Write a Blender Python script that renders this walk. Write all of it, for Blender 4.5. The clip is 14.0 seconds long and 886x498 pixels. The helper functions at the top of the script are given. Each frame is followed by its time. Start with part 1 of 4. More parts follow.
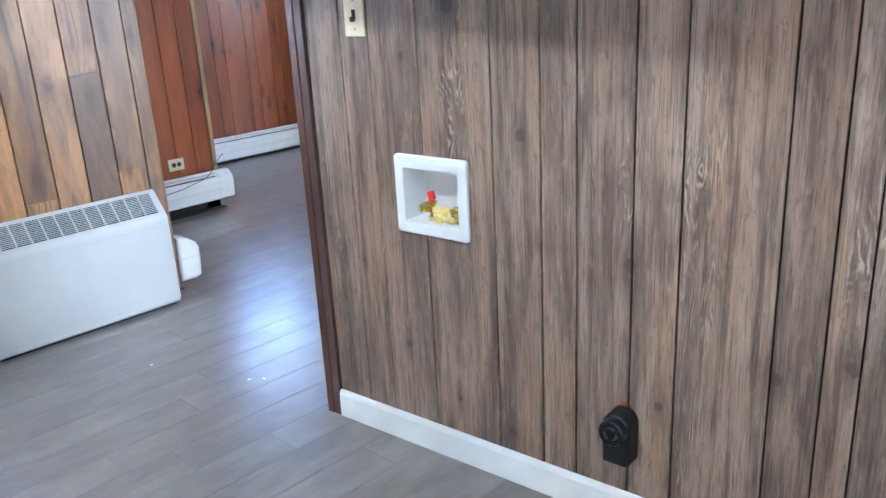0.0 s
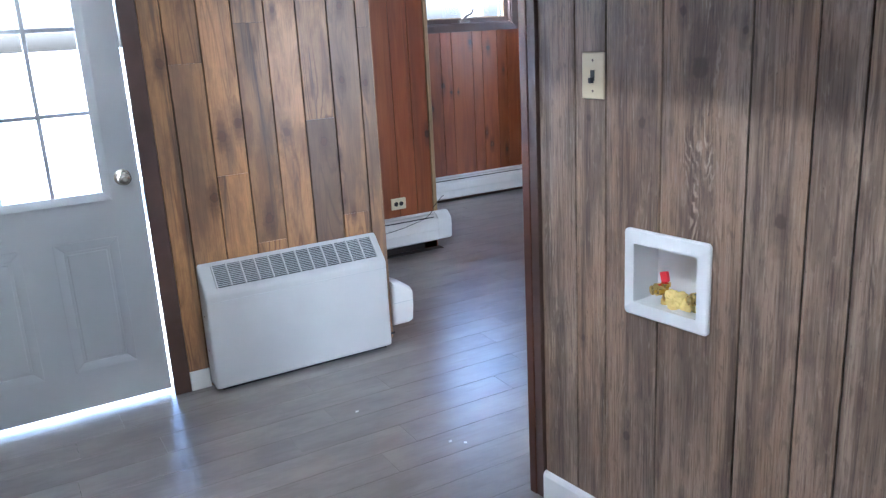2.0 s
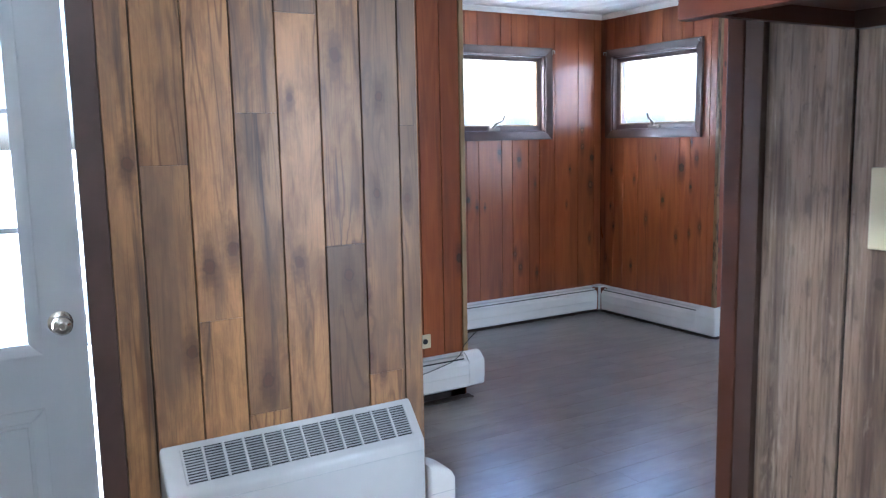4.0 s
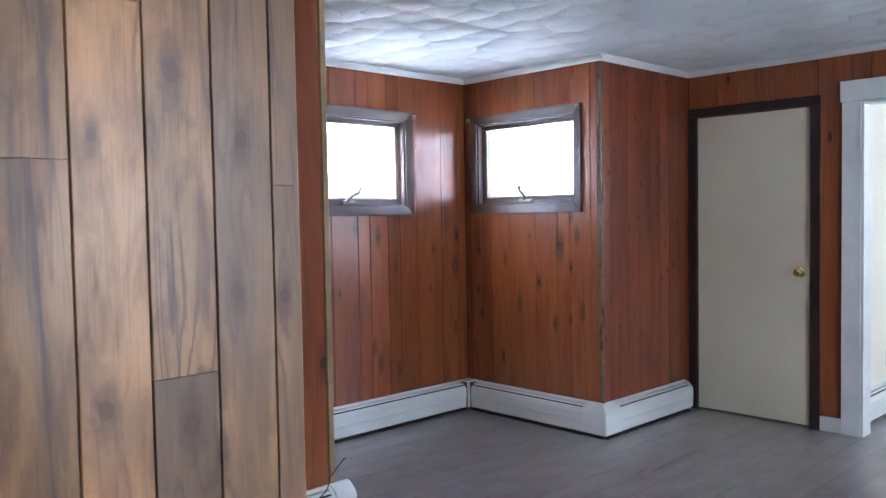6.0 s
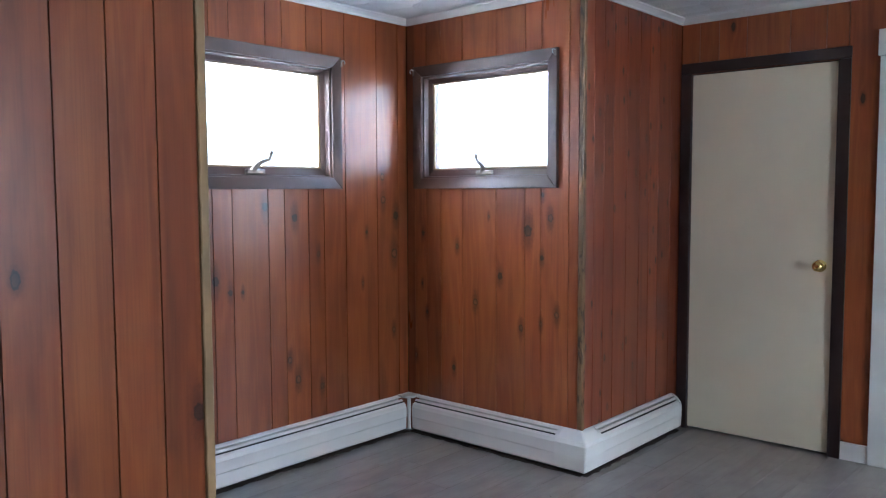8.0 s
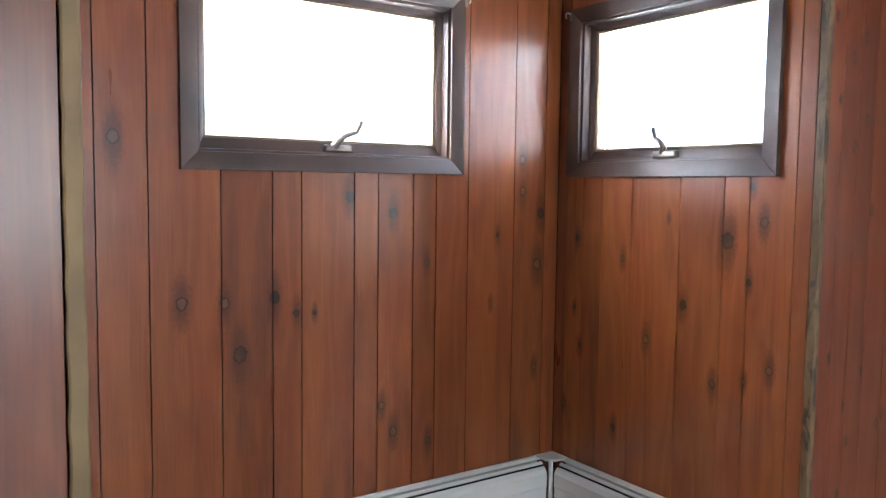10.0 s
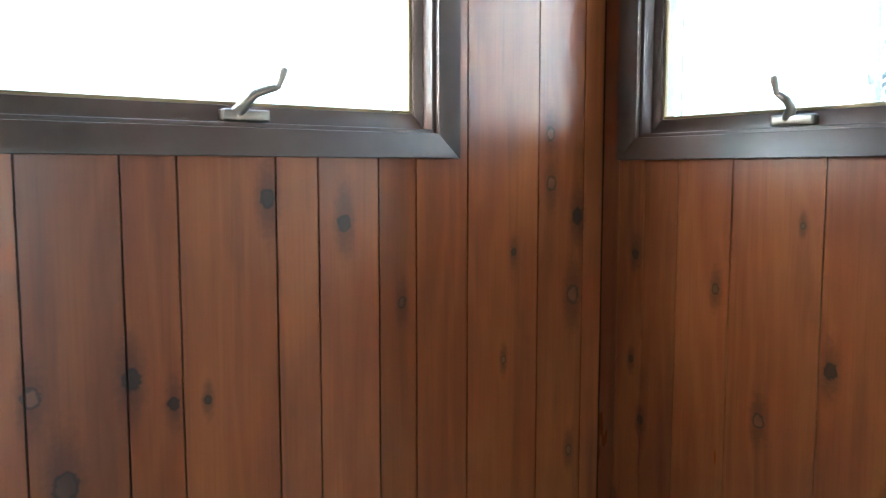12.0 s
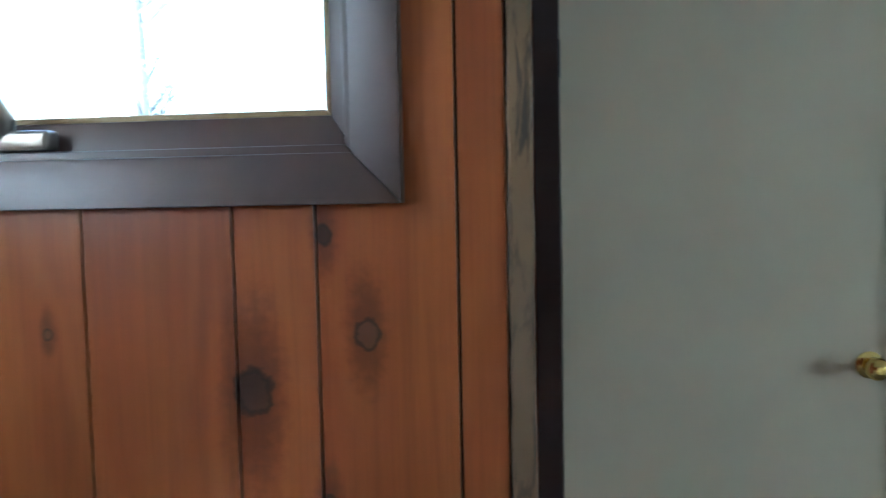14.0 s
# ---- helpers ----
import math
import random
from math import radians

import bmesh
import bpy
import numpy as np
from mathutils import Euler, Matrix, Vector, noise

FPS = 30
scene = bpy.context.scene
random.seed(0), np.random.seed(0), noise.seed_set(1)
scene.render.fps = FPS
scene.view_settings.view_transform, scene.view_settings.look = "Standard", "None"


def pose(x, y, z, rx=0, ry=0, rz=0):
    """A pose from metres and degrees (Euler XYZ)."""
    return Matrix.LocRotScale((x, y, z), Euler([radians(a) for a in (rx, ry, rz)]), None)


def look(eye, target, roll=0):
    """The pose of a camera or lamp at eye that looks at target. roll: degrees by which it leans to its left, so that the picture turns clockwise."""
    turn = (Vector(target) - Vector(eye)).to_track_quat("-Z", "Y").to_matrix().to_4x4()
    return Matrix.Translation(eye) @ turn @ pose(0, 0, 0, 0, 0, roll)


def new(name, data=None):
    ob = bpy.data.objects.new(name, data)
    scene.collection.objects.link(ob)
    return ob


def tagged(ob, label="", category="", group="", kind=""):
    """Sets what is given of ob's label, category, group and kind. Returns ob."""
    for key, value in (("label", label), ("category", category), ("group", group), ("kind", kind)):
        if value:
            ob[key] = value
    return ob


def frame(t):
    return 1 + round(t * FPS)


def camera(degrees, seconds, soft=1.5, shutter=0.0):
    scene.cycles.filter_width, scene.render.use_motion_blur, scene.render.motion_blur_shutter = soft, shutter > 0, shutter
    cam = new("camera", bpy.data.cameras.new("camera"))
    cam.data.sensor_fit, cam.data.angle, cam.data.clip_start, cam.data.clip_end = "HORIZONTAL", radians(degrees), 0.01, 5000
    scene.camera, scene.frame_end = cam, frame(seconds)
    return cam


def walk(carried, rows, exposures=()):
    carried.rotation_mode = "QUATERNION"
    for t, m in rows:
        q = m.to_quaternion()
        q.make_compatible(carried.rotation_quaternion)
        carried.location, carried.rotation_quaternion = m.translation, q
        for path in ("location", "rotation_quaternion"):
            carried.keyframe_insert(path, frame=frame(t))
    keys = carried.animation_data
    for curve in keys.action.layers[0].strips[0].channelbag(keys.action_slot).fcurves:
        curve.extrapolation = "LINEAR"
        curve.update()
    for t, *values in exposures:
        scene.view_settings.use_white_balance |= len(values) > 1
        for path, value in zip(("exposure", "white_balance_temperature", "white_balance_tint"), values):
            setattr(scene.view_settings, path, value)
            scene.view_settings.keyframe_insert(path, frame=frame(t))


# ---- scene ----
cam = camera(57.7, 14.0, soft=1.25, shutter=0.15)
PATH = [
    (0, (-4.805, -6.084, 1.393), (-3.468, -4.74, 0.755), -3.1),
    (0.5, (-4.778, -6.131, 1.428), (-3.583, -4.639, 0.839), -3.1),
    (1, (-4.767, -6.155, 1.42), (-3.651, -4.595, 0.855), -2.0),
    (1.5, (-4.752, -6.106, 1.433), (-3.778, -4.457, 0.858), -3.0),
    (2, (-4.7, -5.91, 1.45), (-3.752, -4.232, 0.917), -3.1),
    (2.5, (-4.627, -5.704, 1.411), (-3.661, -4.036, 0.877), -2.3),
    (3, (-4.490, -5.460, 1.464), (-3.522, -3.782, 0.966), -1.4),
    (3.5, (-4.439, -5.240, 1.444), (-3.468, -3.519, 1.139), -1.2),
    (3.7, (-4.438, -5.115, 1.42), (-3.456, -3.397, 1.131), -1.2),
    (5.8, (-4.193, -4.146, 1.422), (-2.842, -2.673, 1.343), -1.1),
    (6, (-4.113, -4.068, 1.397), (-2.733, -2.622, 1.311), -1.0),
    (6.5, (-3.895, -3.877, 1.401), (-2.422, -2.527, 1.306), -0.9),
    (7, (-3.719, -3.651, 1.375), (-2.222, -2.33, 1.248), -0.6),
    (7.2, (-3.651, -3.552, 1.395), (-2.146, -2.241, 1.261), -0.4),
    (9.3, (-2.703, -2.759, 1.36), (-1.307, -1.337, 1.197), 0.4),
    (9.5, (-2.588, -2.68, 1.359), (-1.239, -1.212, 1.203), 0.3),
    (10, (-2.336, -2.546, 1.352), (-1.208, -0.902, 1.197), 0.7),
    (10.5, (-2.161, -2.291, 1.361), (-1.076, -0.62, 1.184), 0.9),
    (11, (-2.068, -2.018, 1.389), (-0.963, -0.362, 1.19), 0.8),
    (11.5, (-1.858, -1.767, 1.39), (-0.759, -0.108, 1.196), 0.3),
    (12, (-1.666, -1.568, 1.365), (-0.509, 0.052, 1.175), 0.0),
    (12.5, (-1.478, -1.372, 1.391), (-0.057, 0.028, 1.249), -1.0),
    (13, (-1.236, -1.226, 1.366), (0.358, -0.028, 1.215), -1.3),
    (13.5, (-1.027, -1.195, 1.409), (0.773, -0.328, 1.301), -1.7),
    (14, (-0.895, -1.176, 1.405), (1.088, -0.948, 1.271), -1.2),
]

walk(cam, [(t, look(eye, target, roll)) for t, eye, target, roll in PATH],
     [(0, 5.9, 4800, 2), (1.5, 5.55, 4900, 6), (3.7, 5.35, 4850, 5), (6, 5.45, 4850, 4), (7.2, 5.35, 4900, 4), (9.5, 5.65, 5250, 0), (11, 5.6, 5550, -4), (12.5, 5.4, 4700, -20), (13.5, 5.4, 4500, -20), (14, 5.15, 4600, -14)])

# ---- light ----
world = bpy.data.worlds.new("sky")
scene.world = world
world.use_nodes = True
wn = world.node_tree
sky = wn.nodes.new("ShaderNodeTexSky")
sky.sky_type, sky.sun_disc = "NISHITA", False
sky.sun_elevation, sky.sun_rotation = radians(45), radians(-87)
sky.air_density, sky.dust_density = 0.7, 7.0
wn.nodes["Background"].inputs["Strength"].default_value = 0.15
wn.links.new(sky.outputs["Color"], wn.nodes["Background"].inputs["Color"])
sun = new("sun", bpy.data.lights.new("sun", "SUN"))
sun.data.energy, sun.data.angle, sun.data.color = 1.2, radians(12), (1.0, 0.96, 0.9)
sun.matrix_world = look((-12, -0.6, 12), (0, 0, 0))


def window_light(name, place, target, width, height, power, color=(0.86, 0.93, 1.0)):
    """Area lamp that stands in for skylight at an opening."""
    lamp = new(name, bpy.data.lights.new(name, "AREA"))
    lamp.data.shape, lamp.data.size, lamp.data.size_y = "RECTANGLE", width, height
    lamp.data.energy, lamp.data.color = power, color
    lamp.matrix_world = look(place, target)
    return lamp


# The south-west lamp is added at an assumed, unseen window to lift the laundry.
window_light("added_light_south_west", (-4.95, -7.47, 1.6), (-4.95, -3, 1.3), 0.65, 0.75, 0.05)
window_light("skylight_south_east", (-1.75, -7.47, 1.4), (-1.75, -3, 1.4), 1.5, 1.35, 1.45, (0.95, 0.97, 1.0))
window_light("skylight_side_room", (3.0, -5.27, 1.5), (3.0, -2, 1.2), 1.5, 1.1, 0.62, (1.0, 0.88, 0.72))
window_light("skylight_north", (-1.05, 0.10, 1.97), (-1.05, -1.0, 1.8), 0.84, 0.1, 0.045, (1.0, 0.97, 0.93))
window_light("skylight_east", (0.10, -0.55, 1.97), (-1.0, -0.55, 1.8), 0.74, 0.1, 0.045, (1.0, 0.97, 0.93))

# ---- materials ----


def material(name, color, rough=0.5, metal=0.0):
    m = bpy.data.materials.new(name)
    m.use_nodes = True
    b = m.node_tree.nodes["Principled BSDF"]
    b.inputs["Base Color"].default_value = (*color, 1)
    b.inputs["Roughness"].default_value = rough
    b.inputs["Metallic"].default_value = metal
    return m


class Nodes:
    """Short ways to add nodes to a material."""

    def __init__(self, m):
        self.t, self.bsdf = m.node_tree, m.node_tree.nodes["Principled BSDF"]

    def put(self, socket, value):
        if isinstance(value, bpy.types.NodeSocket):
            self.t.links.new(value, socket)
        else:
            socket.default_value = value

    def math(self, op, a, b=0.0, c=0.0):
        n = self.t.nodes.new("ShaderNodeMath")
        n.operation = op
        for s, v in zip(n.inputs, (a, b, c)):
            self.put(s, v)
        return n.outputs[0]

    def vec(self, op, a, b=(0, 0, 0), c=(0, 0, 0)):
        n = self.t.nodes.new("ShaderNodeVectorMath")
        n.operation = op
        for s, v in zip(n.inputs, (a, b, c)):
            self.put(s, v)
        return n.outputs["Value"] if op == "LENGTH" else n.outputs[0]

    def here(self):
        return self.t.nodes.new("ShaderNodeTexCoord").outputs["Object"]

    def chance(self):
        return self.t.nodes.new("ShaderNodeObjectInfo").outputs["Random"]

    def split(self, v):
        n = self.t.nodes.new("ShaderNodeSeparateXYZ")
        self.put(n.inputs[0], v)
        return n.outputs

    def join(self, x, y, z):
        n = self.t.nodes.new("ShaderNodeCombineXYZ")
        for s, v in zip(n.inputs, (x, y, z)):
            self.put(s, v)
        return n.outputs[0]

    def noise(self, v, scale=1.0, detail=4.0, rough=0.55, distort=0.0):
        n = self.t.nodes.new("ShaderNodeTexNoise")
        self.put(n.inputs["Vector"], v)
        for k, x in (("Scale", scale), ("Detail", detail), ("Roughness", rough), ("Distortion", distort)):
            n.inputs[k].default_value = x
        return n.outputs["Fac"]

    def voronoi(self, v, scale, feature="F1", dims="3D"):
        n = self.t.nodes.new("ShaderNodeTexVoronoi")
        n.voronoi_dimensions, n.feature = dims, feature
        self.put(n.inputs["Vector"], v)
        n.inputs["Scale"].default_value = scale
        return n.outputs

    def step(self, v, a, b, lo=0.0, hi=1.0):
        n = self.t.nodes.new("ShaderNodeMapRange")
        n.interpolation_type = "SMOOTHSTEP"
        for s, x in zip(n.inputs, (v, a, b, lo, hi)):
            self.put(s, x)
        return n.outputs[0]

    def mix(self, fac, a, b, blend="MIX"):
        n = self.t.nodes.new("ShaderNodeMix")
        n.data_type, n.blend_type = "RGBA", blend
        self.put(n.inputs["Factor"], fac)
        for s, v in ((n.inputs[6], a), (n.inputs[7], b)):
            self.put(s, (*v, 1) if isinstance(v, tuple) and len(v) == 3 else v)
        return n.outputs[2]

    def bump(self, height, strength, distance=0.002):
        n = self.t.nodes.new("ShaderNodeBump")
        n.inputs["Strength"].default_value, n.inputs["Distance"].default_value = strength, distance
        self.put(n.inputs["Height"], height)
        self.t.links.new(n.outputs[0], self.bsdf.inputs["Normal"])

    def color(self, c):
        self.put(self.bsdf.inputs["Base Color"], c)

    def rough(self, r):
        self.put(self.bsdf.inputs["Roughness"], r)


def worn(name, color, rough, metal=0.0, spots=0.12, grain=40.0, bump=0.05):
    """Paint, plastic or metal with faint stains, uneven gloss and fine relief."""
    m = material(name, color, rough, metal)
    n = Nodes(m)
    p = n.here()
    big, fine = n.noise(p, 3.0, 5), n.noise(p, grain, 3)
    dark = tuple(c * (1 - spots) for c in color)
    n.color(n.mix(n.step(big, 0.35, 0.7), color, dark))
    n.rough(n.math("MULTIPLY_ADD", big, 0.25 * rough, rough * 0.85))
    n.bump(fine, bump)
    return m


def knot_fields(n, p, knots):
    """Distances to the nearest knot in knot radii: round, and drawn out along the grain."""
    round_d = long_d = None
    for kx, kz, size, weight in knots:
        size *= 0.78
        q = n.vec("MULTIPLY_ADD", p, (1 / size, 0, 0.78 / size), (-kx / size, 0, -kz * 0.78 / size))
        d = n.math("ADD", n.vec("LENGTH", q), 0.3 * (1 - weight))
        e = n.math("ADD", n.vec("LENGTH", n.vec("MULTIPLY", q, (1, 0, 0.42))), 0.5 * (1 - weight))
        round_d = d if round_d is None else n.math("MINIMUM", round_d, d)
        long_d = e if long_d is None else n.math("MINIMUM", long_d, e)
    return round_d, long_d


def pine(name, light, mid, dark, knots=(), rough=0.29, knot_rate=1.0):
    """Varnished knotty pine boards that stand upright: x along the wall, z up."""
    m = material(name, mid, rough)
    n = Nodes(m)
    p, r = n.here(), n.chance()
    x, _, z = n.split(p)
    ox = n.math("MULTIPLY_ADD", r, 61.0, x)
    oz = n.math("MULTIPLY_ADD", r, 17.0, z)

    def along(kx, kz, detail=4.0, roughness=0.6, distort=0.0):
        return n.noise(n.join(n.math("MULTIPLY", ox, kx), 0.0, n.math("MULTIPLY", oz, kz)), 1.0, detail, roughness, distort)

    near, halo = knot_fields(n, p, knots) if knots else (None, None)
    if knot_rate > 0:
        cell = n.voronoi(n.join(n.math("MULTIPLY", ox, 5.5), n.math("MULTIPLY", oz, 2.6), 0.0), 1.5 if knot_rate > 1 else 1.0, dims="2D")
        pick = n.math("GREATER_THAN", n.split(cell["Color"])[0], 1 - 0.42 * knot_rate)
        few = n.math("ADD", n.math("DIVIDE", cell["Distance"], 0.055), n.math("MULTIPLY", n.math("SUBTRACT", 1.0, pick), 50.0))
        near = few if near is None else n.math("MINIMUM", near, few)
        halo = few if halo is None else n.math("MINIMUM", halo, few)
    ragged = n.math("MULTIPLY", n.math("SUBTRACT", n.noise(p, 75, 4), 0.5), 1.0)
    near, halo = n.math("ADD", near, ragged), n.math("ADD", halo, n.math("MULTIPLY", ragged, 1.6))
    wave = along(5.0, 0.55, 2, 0.4)
    flow = n.math("MULTIPLY_ADD", n.step(halo, 4.5, 0.6), 0.5, n.math("MULTIPLY", wave, 11.0))
    bands = n.step(n.math("PINGPONG", flow, 0.5), 0.1, 0.5)
    fine, blot = along(160.0, 4.0), along(7.0, 1.3)
    streak, broad = along(20.0, 0.9, 5, 0.6, 0.6), along(3.2, 0.7, 3, 0.55, 0.4)
    c = n.mix(n.math("MULTIPLY", bands, 0.26), mid, light)
    c = n.mix(n.step(broad, 0.42, 0.66, 0.0, 0.4), c, light)
    c = n.mix(n.step(fine, 0.42, 0.75, 0.0, 0.2), c, dark)
    c = n.mix(n.step(blot, 0.5, 0.72, 0.0, 0.4), c, dark)
    c = n.mix(n.step(streak, 0.5, 0.72, 0.0, 0.34), c, dark)
    tone = n.math("MULTIPLY_ADD", r, 0.36, 0.80)
    c = n.mix(1.0, c, n.join(tone, tone, tone), "MULTIPLY")
    # a dark halo along the grain, a black bark ring and a grey-brown or dark heart
    c = n.mix(n.step(halo, 2.4, 0.7, 0.0, 0.68), c, dark)
    heart = n.mix(n.step(n.noise(p, 2.9, 1), 0.42, 0.56), (0.155, 0.062, 0.033), (0.03, 0.015, 0.011))
    c = n.mix(n.step(near, 1.05, 0.85, 0.0, 0.9), c, heart)
    ring = n.step(n.math("ABSOLUTE", n.math("SUBTRACT", near, 0.95)), 0.26, 0.06)
    c = n.mix(n.math("MULTIPLY", ring, 0.7), c, (0.016, 0.010, 0.008))
    n.color(c)
    n.rough(n.math("MULTIPLY_ADD", blot, 0.14, rough - 0.06))
    n.bump(fine, 0.08, 0.0015)
    return m


def stained_planks(knots):
    """Pine planks with a patchy grey-brown stain that leaves golden wood bare."""
    m = material("stained_pine", (0.3, 0.18, 0.085), 0.42)
    n = Nodes(m)
    p, r = n.here(), n.chance()
    x, _, z = n.split(p)
    ox, oz = n.math("MULTIPLY_ADD", r, 37.0, x), n.math("MULTIPLY_ADD", r, 29.0, z)

    def along(kx, kz, detail=4.0, roughness=0.6, distort=0.0):
        return n.noise(n.join(n.math("MULTIPLY", ox, kx), 0.0, n.math("MULTIPLY", oz, kz)), 1.0, detail, roughness, distort)

    near, halo = knot_fields(n, p, knots)
    ragged = n.math("MULTIPLY", n.math("SUBTRACT", n.noise(p, 50, 3), 0.5), 0.9)
    near, halo = n.math("ADD", near, ragged), n.math("ADD", halo, n.math("MULTIPLY", ragged, 1.8))
    rise = n.math("MULTIPLY_ADD", n.step(halo, 5.0, 0.5), 0.9, n.math("MULTIPLY", along(8.5, 0.7, 2, 0.45, 0.4), 13.0))
    arches = n.step(n.math("PINGPONG", rise, 0.5), 0.26, 0.5)
    fine, mottled = along(190.0, 5.0), along(14.0, 4.5, 5, 0.65, 0.5)
    patch = n.math("ADD", along(5.5, 0.65, 4, 0.58, 0.9), n.math("MULTIPLY", n.math("SUBTRACT", r, 0.5), 0.34))
    edge = along(17.0, 0.8, 5, 0.62, 0.9)
    c = n.mix(n.step(mottled, 0.36, 0.66), (0.42, 0.222, 0.084), (0.255, 0.130, 0.054))
    c = n.mix(n.math("MULTIPLY", arches, n.step(along(6.0, 0.9, 2), 0.42, 0.6, 0.0, 0.75)), c, (0.12, 0.052, 0.022))
    c = n.mix(n.step(patch, 0.40, 0.60, 0.0, 0.76), c, (0.128, 0.080, 0.048))
    c = n.mix(n.step(edge, 0.55, 0.70, 0.0, 0.8), c, (0.062, 0.042, 0.031))
    c = n.mix(n.step(fine, 0.46, 0.72, 0.0, 0.34), c, (0.08, 0.05, 0.032))
    tone = n.math("MULTIPLY_ADD", n.math("FRACT", n.math("MULTIPLY", r, 7.3)), 0.5, 0.78)
    c = n.mix(1.0, c, n.join(tone, tone, tone), "MULTIPLY")
    c = n.mix(n.step(halo, 2.6, 0.6, 0.0, 0.7), c, (0.085, 0.042, 0.024))
    c = n.mix(n.step(near, 1.2, 0.5, 0.0, 0.75), c, (0.10, 0.04, 0.021))
    ring = n.step(n.math("ABSOLUTE", n.math("SUBTRACT", near, 0.95)), 0.3, 0.05)
    c = n.mix(n.math("MULTIPLY", ring, 0.3), c, (0.03, 0.018, 0.013))
    n.color(c)
    n.rough(n.math("MULTIPLY_ADD", mottled, 0.2, 0.29))
    n.bump(n.math("ADD", fine, n.math("MULTIPLY", mottled, 0.8)), 0.16, 0.0015)
    return m


KNOTS_A = [(-1.786, 1.489, 0.022, 1), (-1.589, 0.972, 0.024, 0.7), (-1.45, 0.962, 0.022, 0.5), (-1.399, 0.788, 0.026, 1.2), (-1.276, 0.97, 0.022, 0.9), (-1.198, 0.911, 0.016, 0.5), (-1.129, 0.907, 0.01, 0.9), (-0.993, 1.311, 0.02, 0.9), (-0.814, 1.253, 0.02, 0.9), (-0.664, 1.062, 0.014, 0.9), (-0.11, 1.033, 0.024, 1.1), (-0.096, 1.247, 0.022, 0.9), (-0.194, 1.336, 0.02, 0.9), (-0.199, 1.465, 0.018, 0.8), (-0.323, 1.161, 0.011, 0.8), (-0.858, 0.538, 0.016, 0.9), (-0.807, 0.43, 0.02, 0.8), (-0.118, 0.597, 0.015, 0.9), (-0.65, 0.369, 0.016, 0.9), (-0.355, 0.884, 0.012, 0.4)]
KNOTS_B = [(0.123, 1.147, 0.013, 0.9), (0.375, 1.082, 0.013, 1), (0.847, 1.18, 0.028, 1.0), (0.934, 1.046, 0.013, 1), (0.984, 1.248, 0.018, 1), (0.671, 0.937, 0.02, 0.5), (0.503, 0.786, 0.018, 0.8), (0.151, 0.699, 0.012, 1), (0.115, 0.86, 0.01, 0.9), (0.063, 0.44, 0.012, 0.9), (0.349, 0.406, 0.016, 0.8), (0.806, 0.678, 0.018, 0.5), (0.928, 0.711, 0.012, 0.9), (1.024, 0.766, 0.016, 0.8), (0.936, 1.363, 0.012, 0.9), (0.594, 1.248, 0.008, 0.8)]
RED = ((0.37, 0.122, 0.032), (0.235, 0.060, 0.018), (0.075, 0.017, 0.009))
pine_north = pine("varnished_pine_north", *RED, knots=KNOTS_A, knot_rate=0.0)
pine_east = pine("varnished_pine_east", *RED, knots=KNOTS_B, knot_rate=0.0)
pine_red = pine("varnished_pine", *RED)
pine_jog = pine("dark_knotty_pine", (0.31, 0.085, 0.03), (0.20, 0.043, 0.017), (0.05, 0.012, 0.008), knot_rate=1.9)
pine_entry = pine("varnished_pine_entry", *RED, knots=[(0.357, 0.774, 0.022, 1.2)], knot_rate=0.7)
pine_stained = stained_planks([(0.139, 1.367, 0.020, 0.9), (0.418, 1.109, 0.022, 0.9), (0.344, 1.062, 0.022, 0.9), (0.280, 0.816, 0.020, 0.9), (0.504, 0.691, 0.022, 0.9), (0.850, 0.914, 0.012, 0.9), (0.856, 0.711, 0.013, 0.9), (0.901, 0.647, 0.014, 0.9), (0.613, 1.551, 0.012, 0.9), (0.764, 1.682, 0.022, 0.9), (0.911, 1.557, 0.016, 0.9), (0.895, 1.248, 0.015, 0.9), (0.621, 1.049, 0.018, 0.9), (0.786, 0.992, 0.020, 0.9), (1.006, 1.228, 0.014, 0.9)])


